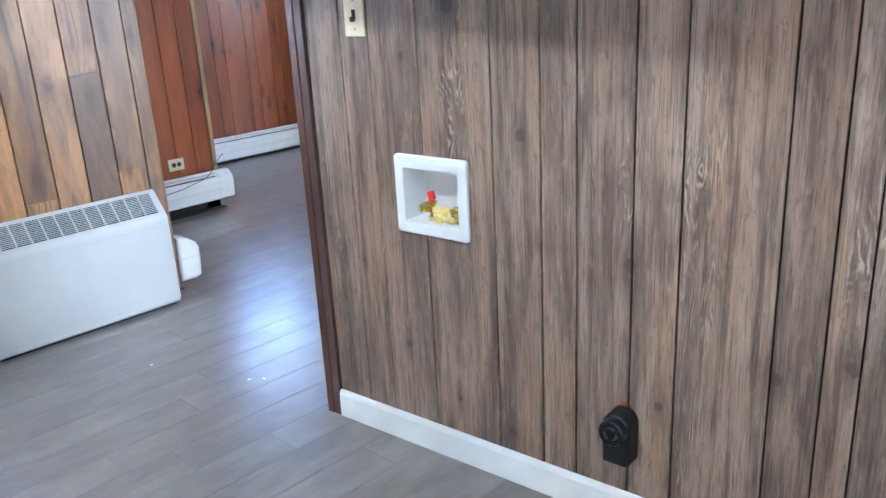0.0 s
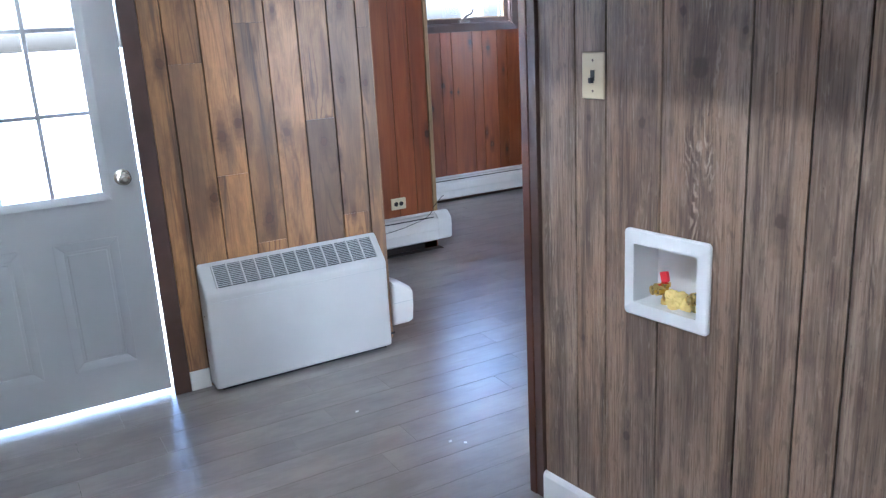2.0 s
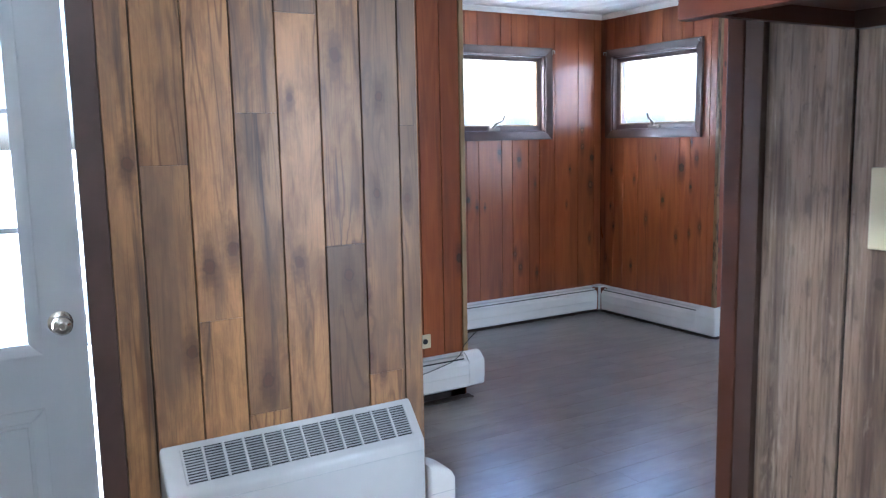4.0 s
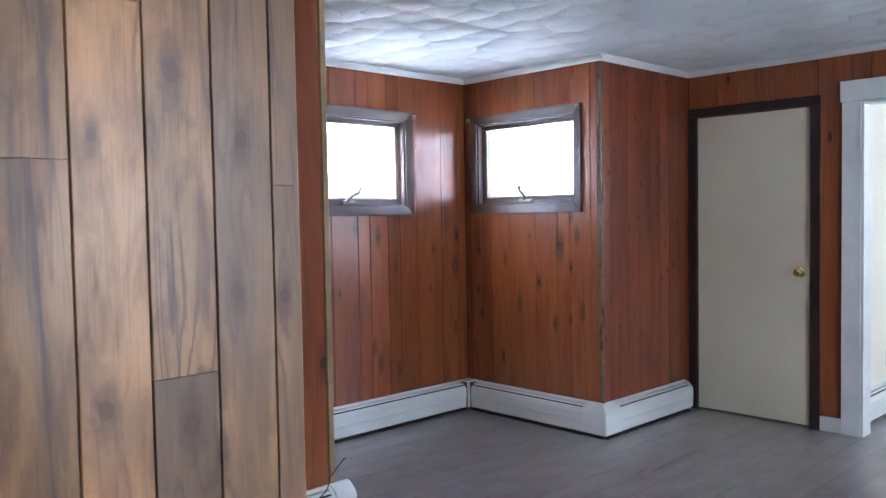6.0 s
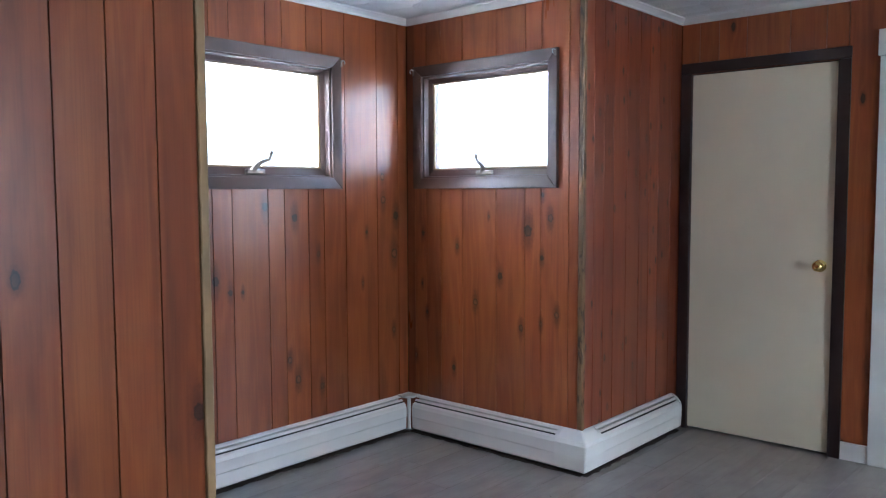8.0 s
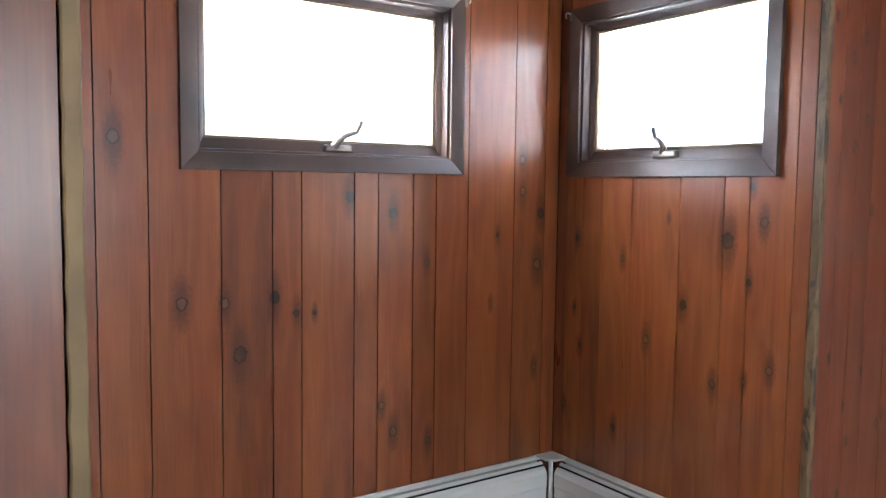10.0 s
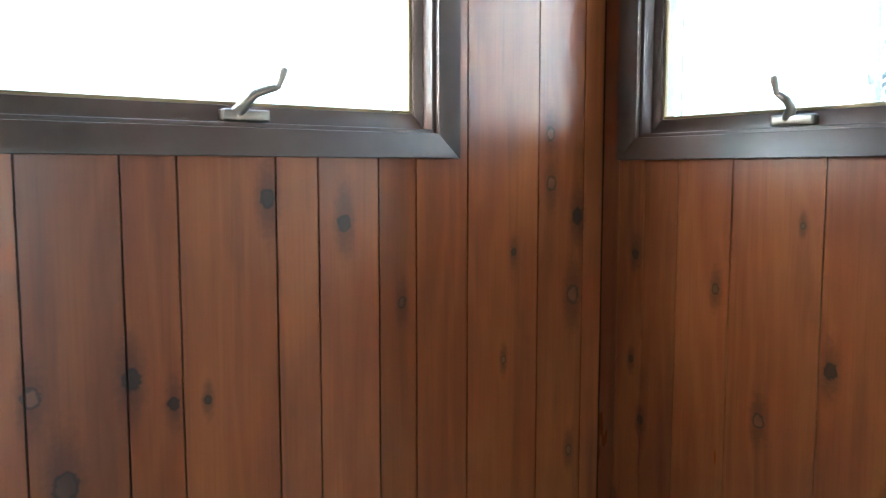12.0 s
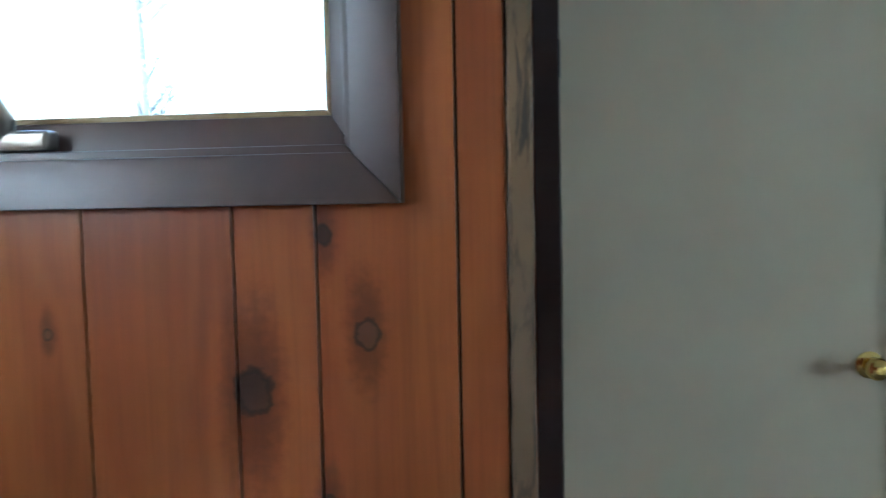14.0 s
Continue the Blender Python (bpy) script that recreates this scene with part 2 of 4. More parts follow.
def barn_boards():
    """Weathered barn boards: grey-brown streaks, pale wavy figure in places and small swirled knots."""
    m = material("weathered_board_panel", (0.2, 0.15, 0.11), 0.55)
    n = Nodes(m)
    p, r = n.here(), n.chance()
    x, _, z = n.split(p)
    ox, oz = n.math("MULTIPLY_ADD", r, 47.0, x), n.math("MULTIPLY_ADD", r, 23.0, z)

    def along(kx, kz, detail=4.0, roughness=0.6, distort=0.0):
        return n.noise(n.join(n.math("MULTIPLY", ox, kx), 0.0, n.math("MULTIPLY", oz, kz)), 1.0, detail, roughness, distort)

    near, halo = knot_fields(n, p, [(0.42, 1.2, 0.018, 1), (0.794, 1.014, 0.022, 1), (0.381, 0.344, 0.018, 1), (0.75, 0.158, 0.02, 1), (1.443, 0.521, 0.022, 1),
                                    (1.178, 0.372, 0.018, 0.9), (1.593, 0.585, 0.022, 1), (1.095, 0.725, 0.026, 0.9), (0.567, 0.212, 0.016, 0.9),
                                    (0.583, 1.333, 0.03, 1.2), (0.532, 1.455, 0.014, 1), (0.247, 1.202, 0.012, 0.8), (0.222, 0.586, 0.012, 0.9), (0.69, 1.41, 0.012, 0.9)])
    ragged = n.math("MULTIPLY", n.math("SUBTRACT", n.noise(p, 55, 3), 0.5), 1.0)
    near, halo = n.math("ADD", near, ragged), n.math("ADD", halo, n.math("MULTIPLY", ragged, 1.5))
    # places where the pale wavy figure is strong
    spots = None
    for kx, kz, wide, tall in ((1.255, 0.85, 0.075, 0.42), (1.25, 0.3, 0.05, 0.22), (0.593, 1.2, 0.07, 0.3), (0.6, 0.95, 0.05, 0.2), (1.6, 0.85, 0.05, 0.3), (1.09, 0.9, 0.035, 0.3),
                               (0.1, 0.75, 0.03, 0.4), (1.75, 0.6, 0.06, 0.4)):
        d = n.vec("LENGTH", n.vec("MULTIPLY_ADD", p, (1 / wide, 0, 1 / tall), (-kx / wide, 0, -kz / tall)))
        spots = d if spots is None else n.math("MINIMUM", spots, d)
    figure = n.math("MAXIMUM", n.step(n.math("ADD", spots, n.math("SUBTRACT", along(18.0, 4.0), 0.5)), 1.15, 0.35), n.step(along(6.5, 0.8, 3, 0.55, 0.4), 0.56, 0.72, 0.0, 0.6))
    lines = n.math("MULTIPLY_ADD", along(11.0, 2.1, 3, 0.5, 0.9), 13.0, n.math("MULTIPLY", ox, 62.0))
    lines = n.math("MULTIPLY_ADD", n.step(halo, 5.5, 0.4), 2.6, lines)
    ridge = n.step(n.math("PINGPONG", lines, 0.5), 0.16, 0.46)
    broken = n.step(along(45.0, 8.0, 4, 0.65, 0.4), 0.44, 0.64)
    streak, cloud, fibre = along(34.0, 1.1, 5, 0.64, 0.4), along(10.0, 1.4, 4, 0.6, 0.8), along(230.0, 6.5, 5, 0.7)
    c = n.mix(n.step(along(5.0, 0.7), 0.38, 0.62), (0.262, 0.178, 0.120), (0.272, 0.211, 0.164))
    c = n.mix(n.step(cloud, 0.42, 0.62, 0.0, 0.78), c, (0.105, 0.074, 0.056))
    c = n.mix(n.step(streak, 0.48, 0.66, 0.0, 0.78), c, (0.074, 0.047, 0.033))
    c = n.mix(n.step(streak, 0.44, 0.28, 0.0, 0.5), c, (0.36, 0.30, 0.25))
    mottle = along(60.0, 13.0, 5, 0.68, 0.5)
    c = n.mix(n.step(mottle, 0.52, 0.66, 0.0, 0.55), c, (0.085, 0.062, 0.048))
    c = n.mix(n.step(mottle, 0.44, 0.32, 0.0, 0.4), c, (0.33, 0.27, 0.22))
    valley = n.math("MULTIPLY", n.math("SUBTRACT", 1.0, ridge), n.math("MULTIPLY", broken, n.math("MULTIPLY_ADD", figure, 0.5, 0.10)))
    c = n.mix(valley, c, (0.07, 0.048, 0.036))
    crest = n.math("MULTIPLY", n.math("MULTIPLY", ridge, broken), n.math("MULTIPLY_ADD", figure, 0.6, 0.04))
    c = n.mix(crest, c, (0.45, 0.375, 0.305))
    c = n.mix(n.step(fibre, 0.50, 0.66, 0.0, 0.7), c, (0.055, 0.037, 0.027))
    c = n.mix(n.step(fibre, 0.46, 0.30, 0.0, 0.45), c, (0.38, 0.32, 0.265))
    pits = n.step(n.noise(n.join(n.math("MULTIPLY", ox, 130.0), 0.0, n.math("MULTIPLY", oz, 55.0)), 1.0, 2, 0.5), 0.70, 0.76, 0.0, 0.7)
    c = n.mix(pits, c, (0.04, 0.03, 0.024))
    c = n.mix(n.step(halo, 2.2, 0.6, 0.0, 0.55), c, (0.075, 0.052, 0.040))
    c = n.mix(n.step(near, 1.0, 0.55, 0.0, 0.7), c, (0.05, 0.036, 0.029))
    tone = n.math("MULTIPLY_ADD", r, 0.36, 0.98)
    n.color(n.mix(1.0, c, n.join(n.math("MULTIPLY", tone, 1.05), tone, n.math("MULTIPLY", tone, 0.94)), "MULTIPLY"))
    n.rough(n.math("MULTIPLY_ADD", fibre, 0.2, 0.40))
    n.bump(n.math("ADD", fibre, n.math("MULTIPLY", n.math("MULTIPLY", ridge, figure), 0.8)), 0.3, 0.0015)
    return m


def floor_vinyl():
    m = material("grey_vinyl_plank", (0.16, 0.14, 0.12), 0.35)
    n = Nodes(m)
    p, r = n.here(), n.chance()
    x, y, _ = n.split(p)
    ox, oy = n.math("MULTIPLY_ADD", r, 31.0, x), n.math("MULTIPLY_ADD", r, 53.0, y)
    grain = n.noise(n.join(n.math("MULTIPLY", ox, 3.0), n.math("MULTIPLY", oy, 60.0), 0.0), 1.0, 5, 0.6)
    cloud = n.noise(n.join(n.math("MULTIPLY", ox, 4.0), n.math("MULTIPLY", oy, 9.0), 0.0), 1.0, 4, 0.6)
    world_p = n.t.nodes.new("ShaderNodeNewGeometry").outputs["Position"]
    scuff = n.noise(world_p, 1.7, 6, 0.65)
    c = n.mix(n.step(cloud, 0.3, 0.7), (0.27, 0.242, 0.222), (0.185, 0.164, 0.15))
    c = n.mix(n.step(grain, 0.5, 0.75, 0.0, 0.4), c, (0.11, 0.09, 0.08))
    tone = n.math("MULTIPLY_ADD", r, 0.14, 0.93)
    c = n.mix(1.0, c, n.join(tone, tone, tone), "MULTIPLY")
    c = n.mix(n.step(scuff, 0.45, 0.7, 0.0, 0.3), c, (0.3, 0.28, 0.26))
    n.color(c)
    n.rough(n.math("MULTIPLY_ADD", scuff, 0.18, 0.22))
    n.bsdf.inputs["Coat Weight"].default_value = 0.35
    n.bsdf.inputs["Coat Roughness"].default_value = 0.28
    n.bump(n.math("ADD", grain, n.math("MULTIPLY", cloud, 1.5)), 0.10, 0.001)
    return m


def swirl_plaster():
    """White plaster brushed in overlapping fans."""
    m = material("swirl_plaster", (0.78, 0.78, 0.76), 0.85)
    n = Nodes(m)
    p = n.vec("MULTIPLY", n.here(), (5.2, 5.2, 0))
    p = n.vec("ADD", p, n.vec("MULTIPLY", n.join(n.noise(p, 1.2, 2), n.noise(p, 1.6, 2), 0.0), (0.15, 0.15, 0)))
    v = n.voronoi(p, 1.0, dims="2D")
    v["Distance"].node.inputs["Randomness"].default_value = 0.6
    a, b, _ = n.split(v["Color"])
    ox, oy, _ = n.split(n.vec("SUBTRACT", p, v["Position"]))
    ang = n.math("ARCTAN2", oy, n.math("ADD", ox, 0.6))
    ribs = n.math("SINE", n.math("MULTIPLY", ang, 38.0))
    dome = n.math("MULTIPLY", n.math("MULTIPLY", v["Distance"], v["Distance"]), -0.55)
    lean = n.math("ADD", n.math("MULTIPLY", n.math("SUBTRACT", a, 0.5), ox), n.math("MULTIPLY", n.math("SUBTRACT", b, 0.5), oy))
    h = n.math("ADD", n.math("MULTIPLY", ribs, 0.006), n.math("MULTIPLY_ADD", lean, 0.35, dome))
    h = n.math("ADD", h, n.math("ADD", n.math("MULTIPLY", oy, 0.4), n.math("MULTIPLY", ox, 0.3)))
    n.bump(h, 1.0, 0.10)
    n.color(n.mix(n.noise(p, 0.8, 4), (0.80, 0.80, 0.78), (0.70, 0.70, 0.69)))
    return m


def clear_glass(name):
    m = material(name, (1, 1, 1), 0.0)
    m.node_tree.nodes["Principled BSDF"].inputs["Transmission Weight"].default_value = 1.0
    m.node_tree.nodes["Principled BSDF"].inputs["IOR"].default_value = 1.45
    return m


barn = barn_boards()
vinyl = floor_vinyl()
plaster = swirl_plaster()
enamel = worn("white_enamel", (0.56, 0.565, 0.56), 0.35, spots=0.06)
heater_paint = worn("warm_white_heater_enamel", (0.72, 0.71, 0.68), 0.35, spots=0.08)
casing_dark = worn("near_black_brown_stain", (0.036, 0.02, 0.018), 0.34, spots=0.4, grain=90)
asphalt = worn("blue_grey_paving", (0.055, 0.065, 0.08), 0.8, spots=0.3, grain=12, bump=0.3)
door_grey = worn("pale_grey_steel_paint", (0.44, 0.46, 0.47), 0.4, spots=0.03, bump=0.03)
cream = worn("cream_door_paint", (0.74, 0.66, 0.49), 0.42, spots=0.03)
white_trim = worn("white_trim_paint", (0.76, 0.75, 0.72), 0.4)
cream_wall = worn("cream_wall_paint", (0.80, 0.73, 0.61), 0.38, spots=0.05)
brown_trim = worn("dark_brown_stain", (0.092, 0.050, 0.036), 0.46, spots=0.4, grain=90)
red_brown = worn("red_brown_stain", (0.10, 0.032, 0.016), 0.36, spots=0.4, grain=90)
raw_edge = worn("raw_wood_edge", (0.36, 0.235, 0.105), 0.6, spots=0.4, grain=60, bump=0.2)


def gouged():
    m = worn("gouged_raw_wood", (0.27, 0.185, 0.105), 0.65, spots=0.6, grain=70, bump=0.4)
    n = Nodes(m)
    p = n.vec("MULTIPLY", n.here(), (30, 30, 7))
    a, b = n.noise(p, 1.0, 5, 0.65, 0.8), n.noise(n.here(), 2.3, 3)
    c = n.mix(n.step(a, 0.48, 0.62, 0.0, 0.85), (0.20, 0.115, 0.05), (0.03, 0.018, 0.012))
    n.color(n.mix(n.step(b, 0.45, 0.65, 0.0, 0.5), c, (0.085, 0.052, 0.03)))
    return m


raw_dark = gouged()
red_front = worn("red_brown_cabinet_paint", (0.155, 0.045, 0.022), 0.3, spots=0.3, grain=30)
backing = material("dark_backing", (0.02, 0.014, 0.011), 0.9)
dark_metal = worn("dark_metal", (0.03, 0.03, 0.033), 0.5)
fins = worn("heater_fins", (0.09, 0.09, 0.09), 0.5, 0.6)
grille_grey = worn("grille_wire", (0.45, 0.47, 0.48), 0.45)
grille_dark = worn("dark_grey_rim", (0.07, 0.072, 0.075), 0.4)
bronze = worn("bronze_hardware", (0.24, 0.20, 0.165), 0.38, 0.7)
pale_brass = worn("satin_nickel", (0.62, 0.58, 0.50), 0.24, 1.0, bump=0.02)
brass = worn("polished_brass", (0.82, 0.60, 0.20), 0.18, 1.0, bump=0.02)
ivory = worn("ivory_plastic", (0.68, 0.60, 0.40), 0.35)
white_plastic = worn("white_plastic", (0.82, 0.82, 0.82), 0.4, spots=0.04)
red_plastic = worn("red_plastic", (0.62, 0.02, 0.03), 0.4)
blue_plastic = worn("blue_plastic", (0.01, 0.14, 0.55), 0.4)
foam_yellow = worn("yellow_foam", (0.84, 0.68, 0.24), 0.8, spots=0.25, bump=0.5)
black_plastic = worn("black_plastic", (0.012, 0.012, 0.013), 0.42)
black_rubber = material("black_rubber", (0.01, 0.01, 0.01), 0.6)
copper = worn("copper_strap", (0.55, 0.22, 0.12), 0.35, 0.9)
glass = clear_glass("window_glass")
outer_wall = worn("plain_wall_paint", (0.62, 0.58, 0.52), 0.6)
gravel = worn("pale_gravel", (0.66, 0.66, 0.65), 0.9, spots=0.3, grain=12, bump=0.3)
siding_white = worn("white_siding_paint", (0.82, 0.78, 0.70), 0.55, spots=0.08)
bark = worn("grey_bark", (0.022, 0.021, 0.02), 0.8, spots=0.5, grain=9, bump=0.3)
leaves = worn("spring_leaves", (0.032, 0.027, 0.010), 0.7, spots=0.4)

# ---- mesh helpers ----


def mesh_object(name, bm, mat, smooth=False):
    me = bpy.data.meshes.new(name)
    bmesh.ops.recalc_face_normals(bm, faces=bm.faces)
    bm.to_mesh(me)
    bm.free()
    me.materials.append(mat)
    if smooth:
        me.shade_smooth()
        me.set_sharp_from_angle(angle=radians(40))
    return new(name, me)


def part(name, bm, mat, parent, label="", smooth=False):
    ob = mesh_object(name, bm, mat, smooth)
    ob.parent = parent
    return tagged(ob, label)


def thing(name, m, label, category, group="", kind=""):
    """An empty at a thing's base that carries its parts."""
    ob = new(name)
    ob.empty_display_size = 0.05
    ob.matrix_world = m
    return tagged(ob, label, category, group, kind)


def box(bm, x0, x1, y0, y1, z0, z1, bevel=0.0, segments=2):
    made = bmesh.ops.create_cube(bm, size=1.0)["verts"]
    for v in made:
        v.co = ((x0 + x1) / 2 + v.co.x * (x1 - x0), (y0 + y1) / 2 + v.co.y * (y1 - y0), (z0 + z1) / 2 + v.co.z * (z1 - z0))
    if bevel:
        edges = list({e for v in made for e in v.link_edges})
        bmesh.ops.bevel(bm, geom=edges, offset=bevel, segments=segments, profile=0.6, affect="EDGES")
    return bm


def solid(*args, **more):
    return box(bmesh.new(), *args, **more)


def prism(bm, outline, low, high, axis="z"):
    """A closed outline of (a, b) drawn out along an axis: z takes (x, y), x takes (y, z), y takes (x, z)."""
    def at(a, b, h):
        return {"z": (a, b, h), "x": (h, a, b), "y": (a, h, b)}[axis]
    n = len(outline)
    lo = [bm.verts.new(at(a, b, low)) for a, b in outline]
    hi = [bm.verts.new(at(a, b, high)) for a, b in outline]
    for i in range(n):
        j = (i + 1) % n
        bm.faces.new((lo[i], lo[j], hi[j], hi[i]))
    bm.faces.new(lo[::-1])
    bm.faces.new(hi)
    return bm


def strip(bm, line, thick, x0, x1):
    """A bent sheet: an open line of (y, z) given a thickness, drawn out along x."""
    pts = [Vector(p) for p in line]
    off = []
    for i, p in enumerate(pts):
        d = (pts[min(i + 1, len(pts) - 1)] - pts[max(i - 1, 0)]).normalized()
        off.append(p + Vector((-d.y, d.x)) * thick)
    return prism(bm, [tuple(p) for p in pts] + [tuple(p) for p in off[::-1]], x0, x1, "x")


def tube(bm, pts, radii, seg=10):
    pts = [Vector(p) for p in pts]
    radii = radii if isinstance(radii, (list, tuple)) else [radii] * len(pts)
    rings, side = [], None
    for i, p in enumerate(pts):
        d = (pts[min(i + 1, len(pts) - 1)] - pts[max(i - 1, 0)]).normalized()
        side = d.orthogonal().normalized() if side is None else (side - d * side.dot(d)).normalized()
        up = d.cross(side)
        rings.append([bm.verts.new(p + (side * math.cos(a) + up * math.sin(a)) * radii[i])
                      for a in (2 * math.pi * k / seg for k in range(seg))])
    for a, b in zip(rings, rings[1:]):
        for k in range(seg):
            bm.faces.new((a[k], a[(k + 1) % seg], b[(k + 1) % seg], b[k]))
    bm.faces.new(rings[0][::-1])
    bm.faces.new(rings[-1])
    return bm


def lathe(bm, profile, center, way, seg=24):
    """Turns (radius, height) pairs round the axis way from center."""
    turn = Vector(way).to_track_quat("Z", "Y").to_matrix()
    rings = [[bm.verts.new(Vector(center) + turn @ Vector((r * math.cos(a), r * math.sin(a), h)))
              for a in (2 * math.pi * k / seg for k in range(seg))] for r, h in profile]
    for a, b in zip(rings, rings[1:]):
        for k in range(seg):
            bm.faces.new((a[k], a[(k + 1) % seg], b[(k + 1) % seg], b[k]))
    bm.faces.new(rings[0][::-1])
    bm.faces.new(rings[-1])
    return bm


def rim(parent, name, mat, outer, inner, y_front, y_back, y_inner=None, label=""):
    """Four mitred members round an opening: rectangles are (x0, x1, z0, z1)."""
    a0, a1, c0, c1 = outer
    b0, b1, d0, d1 = inner
    yi = y_front if y_inner is None else y_inner
    o, i = [(a0, c0), (a1, c0), (a1, c1), (a0, c1)], [(b0, d0), (b1, d0), (b1, d1), (b0, d1)]
    for k in range(4):
        j = (k + 1) % 4
        bm = bmesh.new()
        quad = [(o[k], y_front), (o[j], y_front), (i[j], yi), (i[k], yi)]
        front = [bm.verts.new((p[0], y, p[1])) for p, y in quad]
        back = [bm.verts.new((p[0], y_back, p[1])) for p, y in quad]
        bm.faces.new(front)
        bm.faces.new(back[::-1])
        for q in range(4):
            w = (q + 1) % 4
            bm.faces.new((front[q], front[w], back[w], back[q]))
        bmesh.ops.recalc_face_normals(bm, faces=bm.faces)
        bmesh.ops.bevel(bm, geom=bm.edges[:], offset=0.0025, segments=2, profile=0.6, affect="EDGES")
        part(name, bm, mat, parent, label, smooth=True)


def wall(name, m, length, height, thick, label, mat, holes=(), front=0.0, start=0.0):
    """A wall in its own frame (x along, y into it, z up) with openings (x0, x1, z0, z1) through it."""
    xs = sorted({start, length, *(h[0] for h in holes), *(h[1] for h in holes)})
    zs = sorted({0.0, height, *(h[2] for h in holes), *(h[3] for h in holes)})
    bm = bmesh.new()
    for a, b in zip(xs, xs[1:]):
        run = None
        for c, d in zip(zs, zs[1:]):
            x, z = (a + b) / 2, (c + d) / 2
            if any(h[0] < x < h[1] and h[2] < z < h[3] for h in holes):
                if run:
                    box(bm, a, b, front, front + thick, *run)
                run = None
            else:
                run = (run[0], d) if run else (c, d)
        if run:
            box(bm, a, b, front, front + thick, *run)
    ob = mesh_object(name, bm, mat)
    ob.matrix_world = m
    return tagged(ob, label, "wall", kind="structure")


def board(parent, mat, x0, x1, z0, z1, holes=(), name="plank", thick=0.013, gap=0.0017, ease=0.0004):
    """One upright board with eased edges, cut round openings."""
    a, b = x0 + gap, x1 - gap
    bm = bmesh.new()
    cuts = [h for h in holes if h[0] < b and h[1] > a]
    if not cuts:
        spans = [(a, b, z0, z1, True, True)]
    else:
        h = cuts[0]
        spans = [(a, b, z0, h[2], True, True)] if h[2] > z0 else []
        spans += [(a, b, h[3], z1, True, True)] if h[3] < z1 else []
        if h[0] > a:
            spans.append((a, h[0], max(h[2], z0), min(h[3], z1), True, False))
        if h[1] < b:
            spans.append((h[1], b, max(h[2], z0), min(h[3], z1), False, True))
    for p, q, c, d, left, right in spans:
        if q - p < 0.002:
            continue
        le, re = ease if left else 0.0, ease if right else 0.0
        outline = [(p, thick), (p, le), (p + le, 0.0), (q - re, 0.0), (q, re), (q, thick)]
        if not left:
            outline.pop(1)
        if not right:
            outline.pop(-2)
        prism(bm, outline, c, d)
    return part(name, bm, mat, parent)


def frame_at(x, y, angle):
    return Matrix.Translation((x, y, 0)) @ Matrix.Rotation(radians(angle), 4, "Z")


def edges_from(start, stop, widths, seed):
    rnd, out = random.Random(seed), [start]
    while out[-1] < stop - 0.05:
        out.append(min(stop, out[-1] + rnd.choice(widths)))
    out[-1] = stop
    return out


CEILING = 2.352
NORTH, EAST = frame_at(0, 0, 0), frame_at(0, 0, -90)
JOG, CLOSET = frame_at(0, -1.17, 0), frame_at(1.05, -1.17, -90)
HALL, ENTRY = frame_at(-2.5, -1.258, 0), frame_at(-4.18, -2.59, 0)
LAUNDRY = frame_at(-3.357, -4.04, -83.44)

# ---- ground, floor, ceiling and outer shell ----
bm = bmesh.new()
bmesh.ops.create_grid(bm, x_segments=8, y_segments=8, size=400)
ground = mesh_object("ground", bm, gravel)
ground.location = (0, 0, -0.32)
tagged(ground, "pale gravel ground reaching the horizon", "ground", kind="structure")

PLAN = ((-6.37, 5.3, -7.54, -2.46), (-3.22, 1.16, -2.46, -1.13), (-2.2, 0.13, -1.13, 0.13), (1.16, 1.98, -2.46, -1.04), (1.98, 5.3, -2.46, -2.1))


def slabs(z0, z1):
    bm = bmesh.new()
    for a, b, c, d in PLAN:
        box(bm, a, b, c, d, z0, z1)
    return bm


floor = mesh_object("floor", slabs(-0.25, -0.004), backing)
tagged(floor, "grey-brown vinyl plank floor with fine joints", "floor", kind="structure")
ceiling = mesh_object("ceiling", slabs(CEILING, CEILING + 0.12), plaster)
tagged(ceiling, "white plaster ceiling brushed in overlapping fans", "ceiling", kind="structure")
roof = mesh_object("roof", slabs(CEILING + 0.125, CEILING + 0.3), dark_metal)
tagged(roof, "flat dark roof over the house", "roof", kind="structure")

WINDOW_A = (-1.555, -0.545, 1.435, 2.045)
WINDOW_B = (0.105, 0.995, 1.435, 2.04)
wall_north = wall("wall_north", NORTH, 0.13, CEILING, 0.12, "knotty red pine board wall with an awning window", backing, [WINDOW_A], front=0.013, start=-2.12)
wall_east = wall("wall_east", EAST, 1.17 - 0.013, CEILING, 0.117, "knotty red pine board wall with an awning window", backing, [WINDOW_B], front=0.013)
wall_jog = wall("wall_jog", JOG, 1.98, CEILING, 0.117, "knotty red pine board wall beside the closet", backing, front=0.013, start=0.013)
DOOR_HOLE, ROOM_HOLE = (0.065, 0.84, 0.0, 2.035), (1.14, 2.5, 0.0, 2.03)
wall_closet = wall("wall_closet", CLOSET, 6.43, CEILING, 0.107, "knotty red pine board wall with a closet door", backing, [DOOR_HOLE, ROOM_HOLE], front=0.013)
wall_hall = wall("wall_hall", HALL, 0.39, CEILING, 0.12, "short knotty red pine board wall with raw corner edge", backing, front=0.013, start=-0.63)
wall_return = wall("wall_return", frame_at(-2.104, 0.0, 90), 0.0, CEILING, 0.1, "pine return wall behind the corner", pine_red, start=-1.245)
wall_return_entry = wall("wall_return_entry", frame_at(-3.122, -1.258, 90), 0.0, CEILING, 0.1, "pine return wall beside the entry", pine_stained, start=-1.318)
